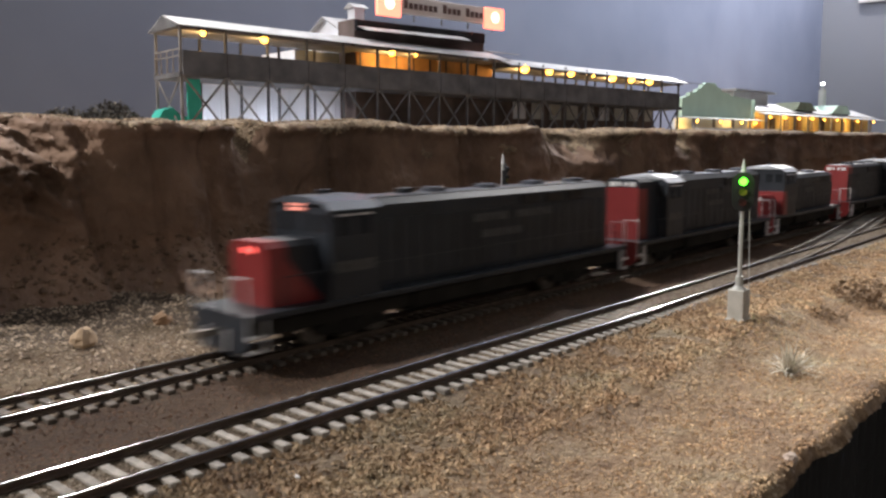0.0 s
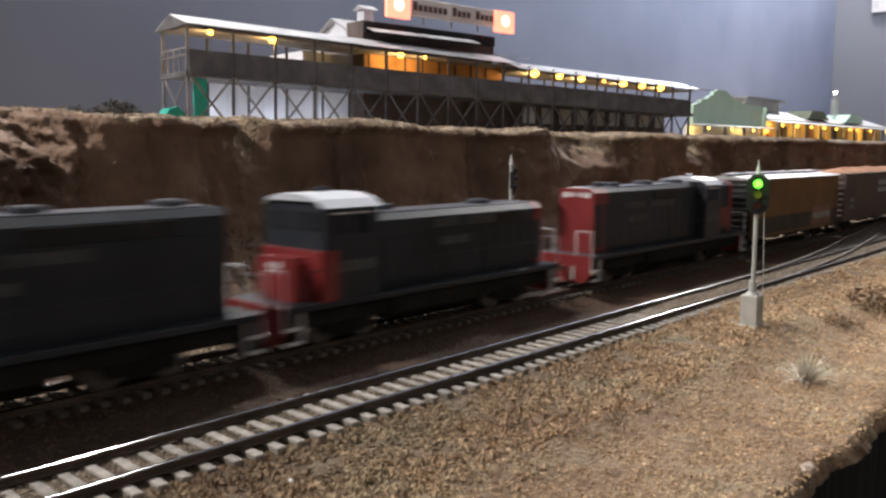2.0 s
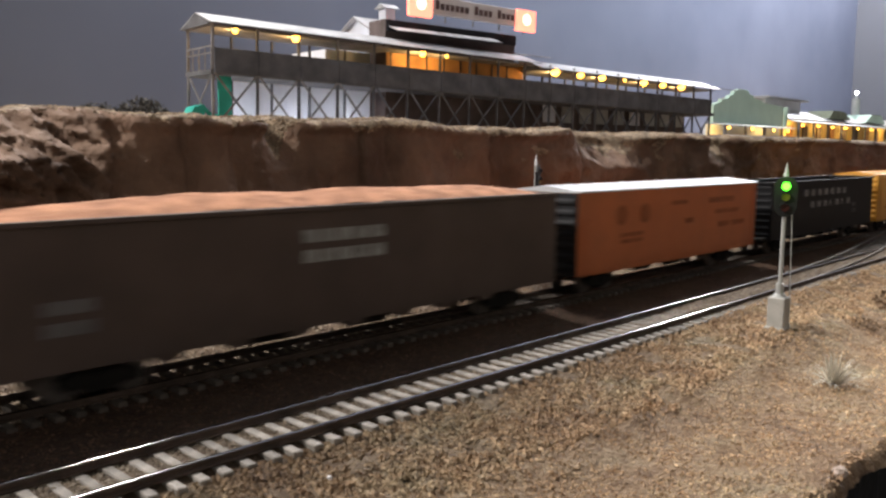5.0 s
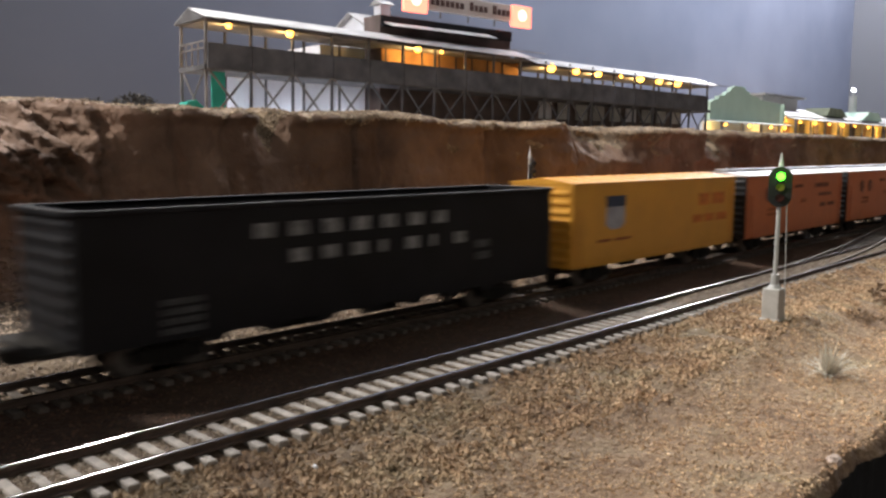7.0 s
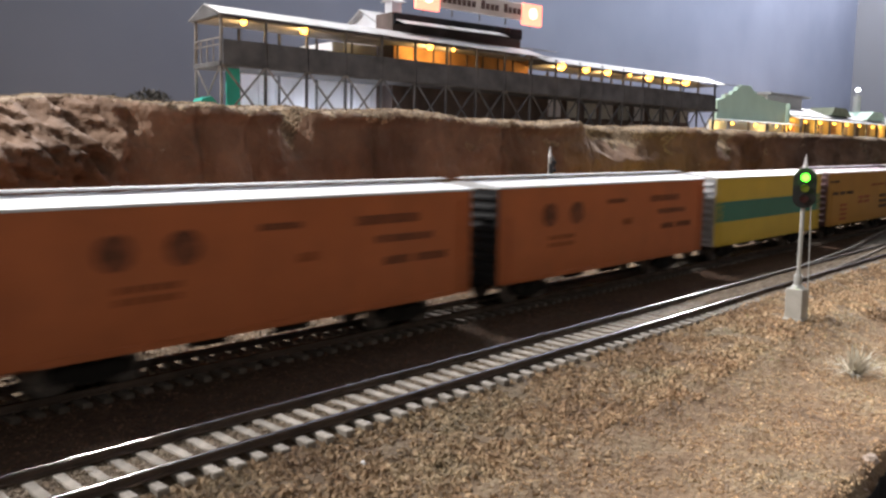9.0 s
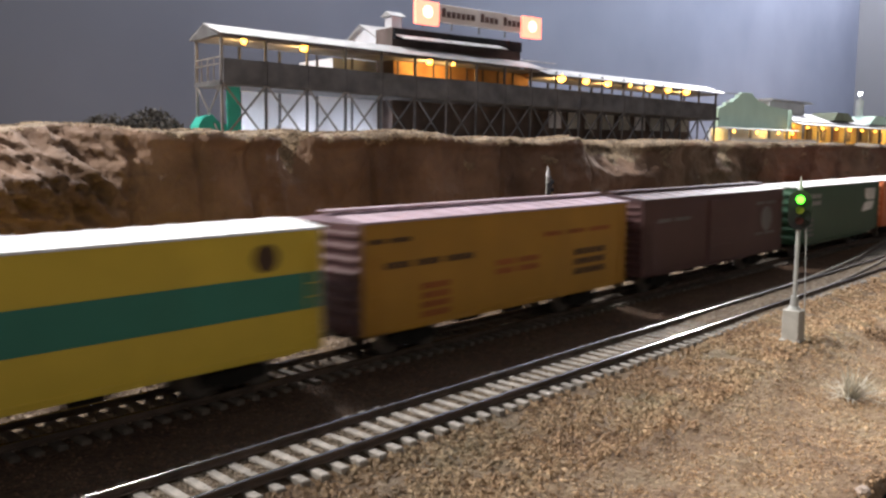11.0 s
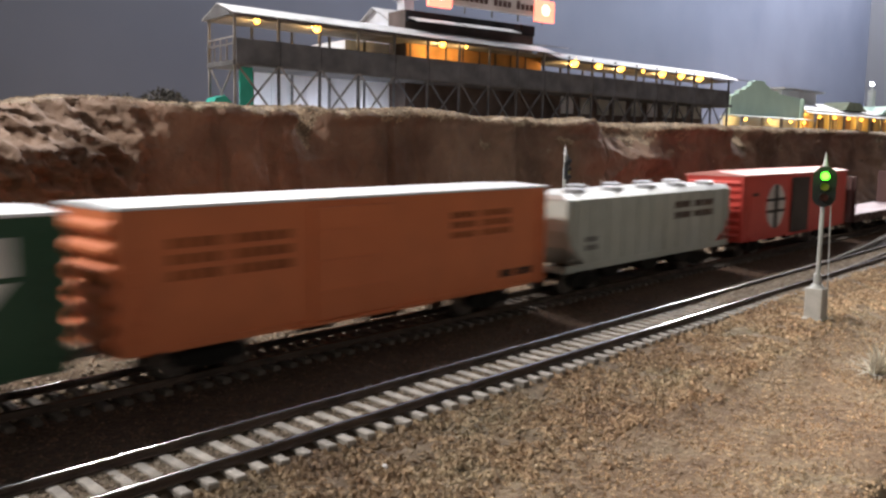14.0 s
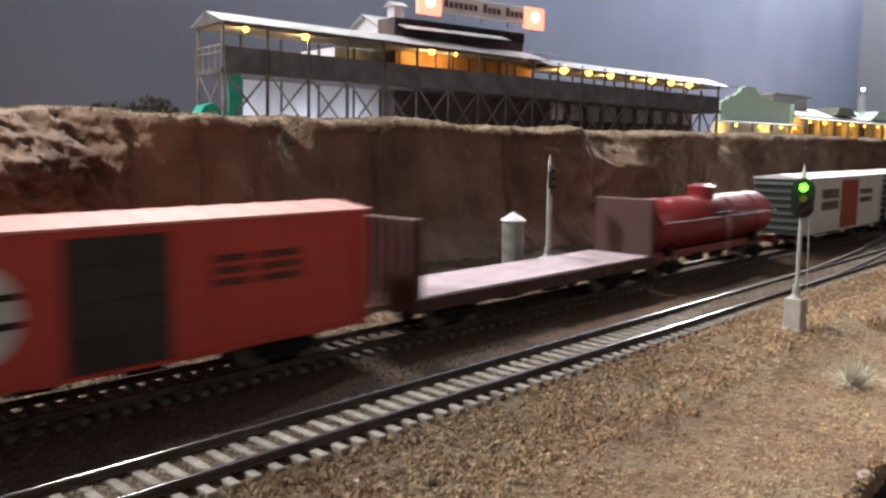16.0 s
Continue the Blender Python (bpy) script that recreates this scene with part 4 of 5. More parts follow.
part("globe", Geo().ball((0, 0, 0.042), 0.0036, 12, 8), BULB_WHITE, yl, smooth=True)
nt = thing("wall_notice", "pale notice panel on the end wall", "notice", pose(2.945, 0.47, 0.585))
part("panel", Geo().box(-0.006, 0, -0.16, 0.16, -0.08, 0.12, 0.002), SIGNFACE, nt)

# ---- rolling stock; front towards -x, origin on the rail tops ----
W = 0.0370  # body width
WHEEL_G = Geo()
for s in (-1, 1):
    WHEEL_G.rod((0, s * 0.0075, 0), (0, s * 0.0098, 0), 0.0053, 18).rod((0, s * 0.0072, 0), (0, s * 0.0075, 0), 0.0060, 18)
WHEEL_G.rod((0, -0.0105, 0), (0, 0.0105, 0), 0.0010, 8)
WHEELSET = WHEEL_G.mesh("wheelset", WHEEL)
frame_geo = Geo()
frame_geo.prism([(-0.0125, 0.0046), (-0.0095, 0.0042), (-0.0045, 0.0022), (0.0045, 0.0022), (0.0095, 0.0042), (0.0125, 0.0046), (0.0125, 0.0068), (0.006, 0.0088), (-0.006, 0.0088), (-0.0125, 0.0068)], "y", -0.0008, 0.0008)
for s in (-1, 1):
    frame_geo.rod((s * 0.0102, -0.0016, 0.0053), (s * 0.0102, 0.0, 0.0053), 0.0019, 10)
for k in (-0.002, 0, 0.002):
    frame_geo.rod((k, -0.0014, 0.0028), (k, -0.0014, 0.0075), 0.0009, 8)
SIDEFRAME = frame_geo.mesh("sideframe", UNDER)
BOLSTER = Geo().box(-0.0025, 0.0025, -0.0125, 0.0125, 0.0045, 0.0085).mesh("bolster", UNDER)
COUPLER_G = Geo().box(-0.006, 0.004, -0.0011, 0.0011, 0.0085, 0.0107).box(-0.0085, -0.006, -0.0024, 0.0018, 0.0078, 0.0114, 0.0005)
COUPLER = COUPLER_G.mesh("coupler", WHEEL)


def truck(car, x, axles=(-0.0102, 0.0102)):
    t = part("truck", BOLSTER, None, car)
    t.location.x = x
    for a in axles:
        w = part("wheelset", WHEELSET, None, t)
        w.location = (a, 0, 0.0053)
    for s in (-1, 1):
        f = part("sideframe", SIDEFRAME, None, t)
        f.location.y = s * 0.0118
        f.scale = (1 if len(axles) == 2 else 1.5, s * -1 if s > 0 else 1, 1)


def couplers(car, L):
    for s in (-1, 1):
        c = part("coupler", COUPLER, None, car)
        c.location.x = s * (L / 2 + 0.0015)
        if s > 0:
            c.rotation_euler = (0, 0, math.pi)


def mark(car, u0, u1, z0, z1, m, L, rows=1, words=1, name="lettering_bar", y=None):
    """Plain bars in place of lettering on the near side; u from the front, in shares of the length."""
    y = -W / 2 if y is None else y
    h = (z1 - z0) / (rows * 1.6 - 0.6)
    for r in range(rows):
        zb = z1 - h - r * h * 1.6
        g = Geo()
        n = words * 5
        wid = (u1 - u0) * L / n
        for k in range(n):
            if words > 1 and k % 5 == 4 and k < n - 1:
                continue
            x = -L / 2 + u0 * L + k * wid
            g.box(x + wid * 0.08, x + wid * 0.85, y - 0.00025, y + 0.0001, zb, zb + h)
        part(name, g, m, car)


def ladder(car, x, z0, z1, m, side=-1, w=0.0045):
    g = Geo()
    y = side * (W / 2 + 0.0008)
    for s in (-1, 1):
        g.beam((x + s * w / 2, y, z0), (x + s * w / 2, y, z1), 0.0003)
    n = max(3, int((z1 - z0) / 0.0045))
    for k in range(n + 1):
        zz = z0 + (z1 - z0) * k / n
        g.beam((x - w / 2, y, zz), (x + w / 2, y, zz), 0.0003)
    part("ladder", g, m, car)


def ribbed_end(car, x, s, z0, z1, m, ribs, wav):
    """A car end with pressed ribs; s: -1 front, 1 rear."""
    end = part("end_panel", Geo().box(min(x, x + s * 0.0006), max(x, x + s * 0.0006), -W / 2 + 0.0005, W / 2 - 0.0005, z0, z1), m, car)
    for k in range(ribs):
        step = (z1 - z0 - 0.003) / ribs
        c = z0 + 0.0015 + (k + 0.5) * step
        h = step * 0.36
        part("end_rib", Geo().prism([(x + s * 0.0005, c - h), (x + s * (0.0005 + wav), c - h * 0.3), (x + s * (0.0005 + wav), c + h * 0.3), (x + s * 0.0005, c + h)], "y", -W / 2 + 0.002, W / 2 - 0.002), m, end)
    return end


def underframe(car, L, inset=0.030, axles=None):
    part("underframe", Geo().box(-L / 2 + 0.002, L / 2 - 0.002, -0.0035, 0.0035, 0.0075, 0.0112).box(-L * 0.16, -L * 0.08, -0.010, -0.004, 0.006, 0.0105, 0.0005).rod((L * 0.02, -0.007, 0.0072), (L * 0.10, -0.007, 0.0072), 0.0022, 10), UNDER, car)
    for s in (-1, 1):
        truck(car, s * (L / 2 - inset))
    couplers(car, L)


def boxcar(name, label, x0, x1, side, roof, end, ribs=6, wav=0.0012, top=0.0505, bot=0.0104, door=None, roof_ribs=12, walk_board=False, side_ribs=0, flat_roof=False):
    L = x1 - x0
    car = thing(name, label, "freight car", group="train cars")
    g = Geo().box(-L / 2, L / 2, -W / 2, W / 2, bot, top, 0.0003)
    part("body", g, side, car)
    part("side_sill", Geo().box(-L / 2 + 0.012, L / 2 - 0.012, -W / 2 - 0.0004, -W / 2 + 0.002, bot - 0.0002, bot + 0.0018), side, car)
    for k in range(side_ribs):
        x = -L / 2 + L * (k + 1) / (side_ribs + 1)
        part("side_post", Geo().box(x - 0.0005, x + 0.0005, -W / 2 - 0.0005, -W / 2 + 0.0002, bot + 0.001, top - 0.001), side, car)
    rise = 0.0008 if flat_roof else 0.0022
    rf = part("roof", Geo().prism([(-W / 2 - 0.0006, top - 0.0002), (W / 2 + 0.0006, top - 0.0002), (W / 2 + 0.0006, top + 0.0006), (0, top + 0.0006 + rise), (-W / 2 - 0.0006, top + 0.0006)], "x", -L / 2 - 0.0008, L / 2 + 0.0008), roof, car)
    for k in range(roof_ribs):
        x = -L / 2 + L * (k + 0.5) / roof_ribs
        part("roof_rib", Geo().prism([(-W / 2 + 0.001, top + 0.0005), (W / 2 - 0.001, top + 0.0005), (W / 2 - 0.001, top + 0.0010), (0, top + 0.0010 + rise), (-W / 2 + 0.001, top + 0.0010)], "x", x - 0.0004, x + 0.0004), roof, rf)
    if walk_board:
        part("running_board", Geo().box(-L / 2 - 0.002, L / 2 + 0.002, -0.0032, 0.0032, top + 0.0036, top + 0.0042), roof, rf)
    for s in (-1, 1):
        ribbed_end(car, s * L / 2, s, bot, top - 0.0005, end, ribs, wav)
    if door:
        u0, u1, dm = door
        d = part("door", Geo().box(-L / 2 + u0 * L, -L / 2 + u1 * L, -W / 2 - 0.0010, -W / 2 + 0.0003, bot + 0.001, top - 0.0025, 0.0002), dm, car)
        for k in range(1, 4):
            zz = bot + (top - bot) * k / 4
            part("door_rib", Geo().box(-L / 2 + u0 * L + 0.001, -L / 2 + u1 * L - 0.001, -W / 2 - 0.0014, -W / 2 - 0.0009, zz - 0.0004, zz + 0.0004), dm, d)
        part("door_rail", Geo().box(-L / 2 + u0 * L - 0.01, -L / 2 + u1 * L + 0.02, -W / 2 - 0.0013, -W / 2 + 0.0002, bot - 0.0004, bot + 0.0006), side, car)
    ladder(car, -L / 2 + 0.0045, bot, top - 0.012, side)
    ladder(car, L / 2 - 0.0045, bot, top - 0.004, side)
    underframe(car, L)
    return car, L


def handrails(car, x0, x1, z, y, m, n):
    g = Geo()
    for k in range(n + 1):
        x = x0 + (x1 - x0) * k / n
        g.beam((x, y, z), (x, y, z + 0.0115), 0.0003)
    g.beam((x0, y, z + 0.0115), (x1, y, z + 0.0115), 0.0003)
    part("handrail", g, m, car)


def loco(name, label, x0, x1, cab, high_nose, front_nose, six=False, roof_hi=0.0535, tunnel=False, red_front=True, red_rear=False, rail_m=HANDRAIL, hood_z=None, reverse=False):
    """A hood diesel. cab: (front, rear) of the cab in shares of the length; front_nose: height of the hood before the cab."""
    L = x1 - x0
    car = thing(name, label, "locomotive", group="train cars")
    X = lambda u: -L / 2 + u * L
    zw = 0.0165
    part("walkway", Geo().box(X(0.005), X(0.995), -0.0178, 0.0178, 0.0142, zw, 0.0003), LOCO, car)
    for s, u in ((-1, 0.0), (1, 1.0)):
        x = X(u)
        red = (red_front if s < 0 else red_rear)
        p = part("pilot", Geo().prism([(-0.0160, 0.0165), (0.0160, 0.0165), (0.0160, 0.006), (0.012, 0.0025), (-0.012, 0.0025), (-0.0160, 0.006)], "x", min(x, x - s * 0.0012), max(x, x - s * 0.0012)), SCARLET if red and not six else LOCO, car)
        for q in (-1, 1):
            part("step", Geo().box(min(x, x - s * 0.007), max(x, x - s * 0.007), q * 0.0172 - 0.0008, q * 0.0172 + 0.0008, 0.0035, 0.0045).box(min(x, x - s * 0.007), max(x, x - s * 0.007), q * 0.0172 - 0.0008, q * 0.0172 + 0.0008, 0.0085, 0.0095).box(x - s * 0.007 - 0.0002, x - s * 0.007 + 0.0002, q * 0.0172 - 0.001, q * 0.0172 + 0.001, 0.0035, 0.0145), HANDRAIL if q < 0 else LOCO, p)
        g = Geo()
        for yy in (-0.0165, -0.007, 0.007, 0.0165):
            g.beam((x - s * 0.0006, yy, 0.009 if abs(yy) > 0.01 else zw), (x - s * 0.0006, yy, zw + 0.0125), 0.00042)
        g.beam((x - s * 0.0006, -0.0165, zw + 0.0125), (x - s * 0.0006, -0.007, zw + 0.0125), 0.0004).beam((x - s * 0.0006, 0.0165, zw + 0.0125), (x - s * 0.0006, 0.007, zw + 0.0125), 0.0004)
        part("end_rail", g, rail_m, car)
        part("hose", Geo().rod((x + s * 0.001, -0.006, 0.011), (x + s * 0.0016, -0.0065, 0.0035), 0.0005, 6).rod((x + s * 0.001, 0.006, 0.011), (x + s * 0.0016, 0.0065, 0.0035), 0.0005, 6), HANDRAIL, car)
    hw = 0.0105
    c0, c1 = X(cab[0]), X(cab[1])
    # hoods
    if cab[0] > 0.08:
        nz = front_nose
        part("nose", Geo().prism([(-hw, zw), (hw, zw), (hw, nz - 0.002), (hw - 0.002, nz), (-hw + 0.002, nz), (-hw, nz - 0.002)], "x", X(0.055), c0), LOCO if reverse or six or high_nose else SCARLET, car, "" if reverse or six or high_nose else "scarlet nose")
        if six:
            part("nose_front", Geo().prism([(-hw - 0.0002, zw), (hw + 0.0002, zw), (hw + 0.0002, nz - 0.002), (hw - 0.002, nz + 0.0002), (-hw + 0.002, nz + 0.0002), (-hw - 0.0002, nz - 0.002)], "x", X(0.053), X(0.085)), SCARLET, car, "scarlet nose front")
            part("nose_wing", Geo().prism([(X(0.085), zw), (X(0.15), zw), (X(0.085), nz - 0.006)], "y", -hw - 0.0003, -hw + 0.0002), SCARLET, car)
        if high_nose and not reverse:
            part("nose_front", Geo().prism([(-hw - 0.0002, zw), (hw + 0.0002, zw), (hw + 0.0002, nz - 0.006), (hw - 0.0005, nz - 0.005), (-hw + 0.0005, nz - 0.005), (-hw - 0.0002, nz - 0.006)], "x", X(0.053), X(0.105)), SCARLET, car, "scarlet nose front")
        if reverse:
            part("hood_end", Geo().prism([(-hw - 0.0002, zw), (hw + 0.0002, zw), (hw + 0.0002, nz - 0.002), (hw - 0.002, nz + 0.0002), (-hw + 0.002, nz + 0.0002), (-hw - 0.0002, nz - 0.002)], "x", X(0.054), X(0.13)), SCARLET, car, "scarlet hood end")
        part("headlight", Geo().rod((X(0.053), -0.0022, nz - 0.003), (X(0.058), -0.0022, nz - 0.003), 0.0013, 10).rod((X(0.053), 0.0022, nz - 0.003), (X(0.058), 0.0022, nz - 0.003), 0.0013, 10), TAIL_GLOW if not high_nose and six else HANDRAIL, car, "red glowing marker light" if six and not high_nose else "")
    if cab[1] < 0.92:
        hz = hood_z or roof_hi - 0.0015
        part("hood", Geo().prism([(-hw, zw), (hw, zw), (hw, hz - 0.0025), (hw - 0.0025, hz), (-hw + 0.0025, hz), (-hw, hz - 0.0025)], "x", c1, X(0.955)), LOCO, car)
        if red_rear:
            part("hood_end", Geo().prism([(-hw - 0.0002, zw), (hw + 0.0002, zw), (hw + 0.0002, hz - 0.0025), (hw - 0.0025, hz + 0.0002), (-hw + 0.0025, hz + 0.0002), (-hw - 0.0002, hz - 0.0025)], "x", X(0.925), X(0.9565)), SCARLET, car)
        h0, h1 = c1, X(0.955)
    else:
        h0, h1 = X(0.055), c0
        hz = roof_hi - 0.0015
    if reverse:
        h0, h1, hz = X(0.055), c0, front_nose
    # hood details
    part("roof_cap", Geo().box(h0 + 0.004, h1 - 0.004, -hw + 0.003, hw - 0.003, hz - 0.0003, hz + 0.0007, 0.0003), LOCO_ROOF_LIT, car)
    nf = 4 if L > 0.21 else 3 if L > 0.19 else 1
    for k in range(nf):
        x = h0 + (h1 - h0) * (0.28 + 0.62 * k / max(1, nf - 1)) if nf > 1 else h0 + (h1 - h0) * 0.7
        part("roof_fan", Geo().rod((x, 0, hz), (x, 0, hz + 0.0022), 0.0058, 18).rod((x, 0, hz + 0.0022), (x, 0, hz + 0.0026), 0.0046, 18), LOCO_ROOF_LIT, car)
    part("exhaust", Geo().box(h0 + (h1 - h0) * 0.16, h0 + (h1 - h0) * 0.2, -0.002, 0.002, hz, hz + 0.003, 0.0003), LOCO, car)
    nd = int((h1 - h0) / 0.0085)
    for k in range(nd):
        x = h0 + (h1 - h0) * (k + 0.5) / nd
        part("hood_door", Geo().box(x - 0.0036, x + 0.0036, -hw - 0.0004, -hw + 0.0002, zw + 0.003, hz - 0.008, 0.0001), LOCO, car)
    for k in range(3):
        x = h0 + (h1 - h0) * (0.60 + 0.11 * k)
        part("grille", Geo().box(x - 0.007, x + 0.007, -hw - 0.0008, -hw, hz - 0.0078, hz - 0.003), BLACK, car)
    # cab
    cz = roof_hi
    cw = 0.0172
    part("cab", Geo().prism([(-cw, zw), (cw, zw), (cw, cz - 0.004), (cw - 0.004, cz - 0.0012), (-cw + 0.004, cz - 0.0012), (-cw, cz - 0.004)], "x", c0, c1), LOCO, car)
    part("cab_roof", Geo().prism([(-cw - 0.0008, cz - 0.0040), (-cw + 0.003, cz - 0.001), (-0.006, cz + 0.0008), (0.006, cz + 0.0008), (cw - 0.003, cz - 0.001), (cw + 0.0008, cz - 0.0040), (cw - 0.003, cz - 0.0018), (-cw + 0.003, cz - 0.0018)], "x", c0 - 0.001, c1 + 0.001), LOCO_CABROOF if not tunnel else LOCO_ROOF_LIT, car, "pale cab roof")
    if hood_z and not reverse:
        part("cab_front_panel", Geo().box(c0 - 0.0014, c0 - 0.0004, -cw, cw, zw, 0.0345, 0.0002), SCARLET, car, "scarlet lower cab front")
        part("cab_side_panel", Geo().box(c0 - 0.0006, c0 + 0.006, -cw - 0.0004, -cw + 0.0003, zw, 0.0345), SCARLET, car)
    for k in range(2):
        x = c0 + (c1 - c0) * (0.3 + 0.4 * k)
        part("side_window", Geo().box(x - (c1 - c0) * 0.14, x + (c1 - c0) * 0.14, -cw - 0.0003, -cw + 0.0003, cz - 0.0135, cz - 0.0065), DARKWIN, car)
        part("window_frame", Geo().box(x - (c1 - c0) * 0.16, x + (c1 - c0) * 0.16, -cw - 0.0006, -cw + 0.0002, cz - 0.0063, cz - 0.0056), HANDRAIL, car)
    for s, xx in ((-1, c0), (1, c1)):
        for yy in (-0.0125, 0.0125, -0.005, 0.005):
            part("front_window", Geo().box(xx - 0.0003, xx + 0.0003, yy - 0.0026, yy + 0.0026, cz - 0.012, cz - 0.0055), DARKWIN, car)
    part("number_plate", Geo().box(c0 + 0.002, c1 - 0.002, -cw - 0.0003, -cw + 0.0001, zw + 0.010, zw + 0.014), MARK_DIM, car)
    part("horn", Geo().rod(((c0 + c1) / 2 - 0.003, 0, cz + 0.002), ((c0 + c1) / 2 + 0.003, 0, cz + 0.002), 0.0008, 8).box((c0 + c1) / 2 - 0.0005, (c0 + c1) / 2 + 0.0005, -0.0005, 0.0005, cz + 0.0006, cz + 0.002), LOCO, car)
    mark(car, 0.50 if cab[0] < 0.5 else 0.22, 0.74 if cab[0] < 0.5 else 0.52, 0.0385, 0.0420, MARK_DIM, L, 1, 2, y=-hw - 0.0006)
    mark(car, 0.52 if cab[0] < 0.5 else 0.24, 0.64 if cab[0] < 0.5 else 0.36, 0.031, 0.0345, MARK_DIM, L, 1, 1, y=-hw - 0.0006)
    handrails(car, X(0.06), X(0.95), zw, -0.0172, LOCO, 12)
    part("fuel_tank", Geo().prism([(-0.0145, 0.0140), (0.0145, 0.0140), (0.0145, 0.007), (0.010, 0.0042), (-0.010, 0.0042), (-0.0145, 0.007)], "x", X(0.33), X(0.67)), UNDER, car)
    part("frame_sill", Geo().box(X(0.02), X(0.98), -0.0128, 0.0128, 0.0075, 0.0142), UNDER, car)
    for s in (0.2, 0.8):
        truck(car, X(s), (-0.0155, 0, 0.0155) if six else (-0.0102, 0.0102))
    couplers(car, L)
    if high_nose or six:
        part("number_board", Geo().box(X(0.055) - 0.0004, X(0.055) + 0.001, -0.0085, -0.0045, (front_nose if high_nose else 0.040) - 0.0045, (front_nose if high_nose else 0.040) - 0.0018).box(X(0.055) - 0.0004, X(0.055) + 0.001, 0.0045, 0.0085, (front_nose if high_nose else 0.040) - 0.0045, (front_nose if high_nose else 0.040) - 0.0018), MARK_WHITE, car)
    if six:
        for q in (0, 1):
            part("light_bar", Geo().box(c0 - 0.0008, c0 + 0.0003, -0.0030, 0.0060, cz - 0.0045 + 0.0018 * q, cz - 0.0034 + 0.0018 * q), BOARD_GLOW, car, "dimly lit reddish number board")
    return car, L


TRAIN = []


def add(pair, x0, x1):
    TRAIN.append((pair[0], (x0 + x1) / 2))


# front and rear end of each body at the start
B = [
    (0.2110, 0.4620), (0.4750, 0.6780), (0.6860, 0.8480), (0.8770, 1.0680), (1.0747, 1.2541), (1.2739, 1.5120),
    (1.5300, 1.7310), (1.7590, 1.9730), (1.9910, 2.1655), (2.1845, 2.3625), (2.3800, 2.5625), (2.5790, 2.7500),
    (2.7680, 2.9410), (2.9580, 3.1400), (3.1680, 3.3500), (3.3640, 3.5500), (3.5655, 3.7245), (3.7440, 3.9195),
    (3.9440, 4.1210), (4.1270, 4.2830), (4.3260, 4.5010), (4.5200, 4.7000),
]

add(loco("locomotive", "dark grey six-axle diesel locomotive with scarlet nose, moving", *B[0], (0.145, 0.240), False, 0.0393, six=True, tunnel=True), *B[0])
add(loco("locomotive", "dark grey diesel locomotive with tall scarlet short hood", *B[1], (0.17, 0.27), True, 0.0520, roof_hi=0.0530), *B[1])
add(loco("switcher_locomotive", "small dark grey switcher with scarlet cab end", *B[2], (0.11, 0.27), False, 0.0320, roof_hi=0.0535, red_rear=True, hood_z=0.0455), *B[2])
add(loco("locomotive", "dark grey diesel locomotive running long hood first, scarlet ends", *B[3], (0.675, 0.785), True, 0.0500, roof_hi=0.0530, red_rear=True, reverse=True, hood_z=0.0500), *B[3])
part("side_panel", Geo().box(0.0580, 0.0850, -0.0112, -0.0104, 0.0205, 0.0330, 0.0002), SCARLET, TRAIN[-1][0], "scarlet lower side of the short hood")

c = boxcar("boxcar", "weathered dull yellow boxcar with grey roof and black ribbed end", *B[4], YELLOW_D, ROOFGREY, BLACK, ribs=9, roof_ribs=14, walk_board=True)
part("emblem", Geo().box(-c[1] / 2 + 0.646 * c[1], -c[1] / 2 + 0.90 * c[1], -W / 2 - 0.0006, -W / 2, 0.0128, 0.0270), mat("emblem_faded", (0.20, 0.105, 0.075), 0.7, var=0.35, scale=200), c[0], "faded pinkish emblem panel")
mark(c[0], 0.665, 0.885, 0.0175, 0.0225, MARK_FAINT, c[1], 1, 1, y=-W / 2 - 0.0006)
part("lower_band", Geo().box(-c[1] / 2 + 0.001, c[1] / 2 - 0.001, -W / 2 - 0.0003, -W / 2 + 0.0003, 0.0097, 0.0238), mat("weathered_grime_band", (0.060, 0.046, 0.034), 0.8, var=0.3, scale=40), c[0])
add(c, *B[4])


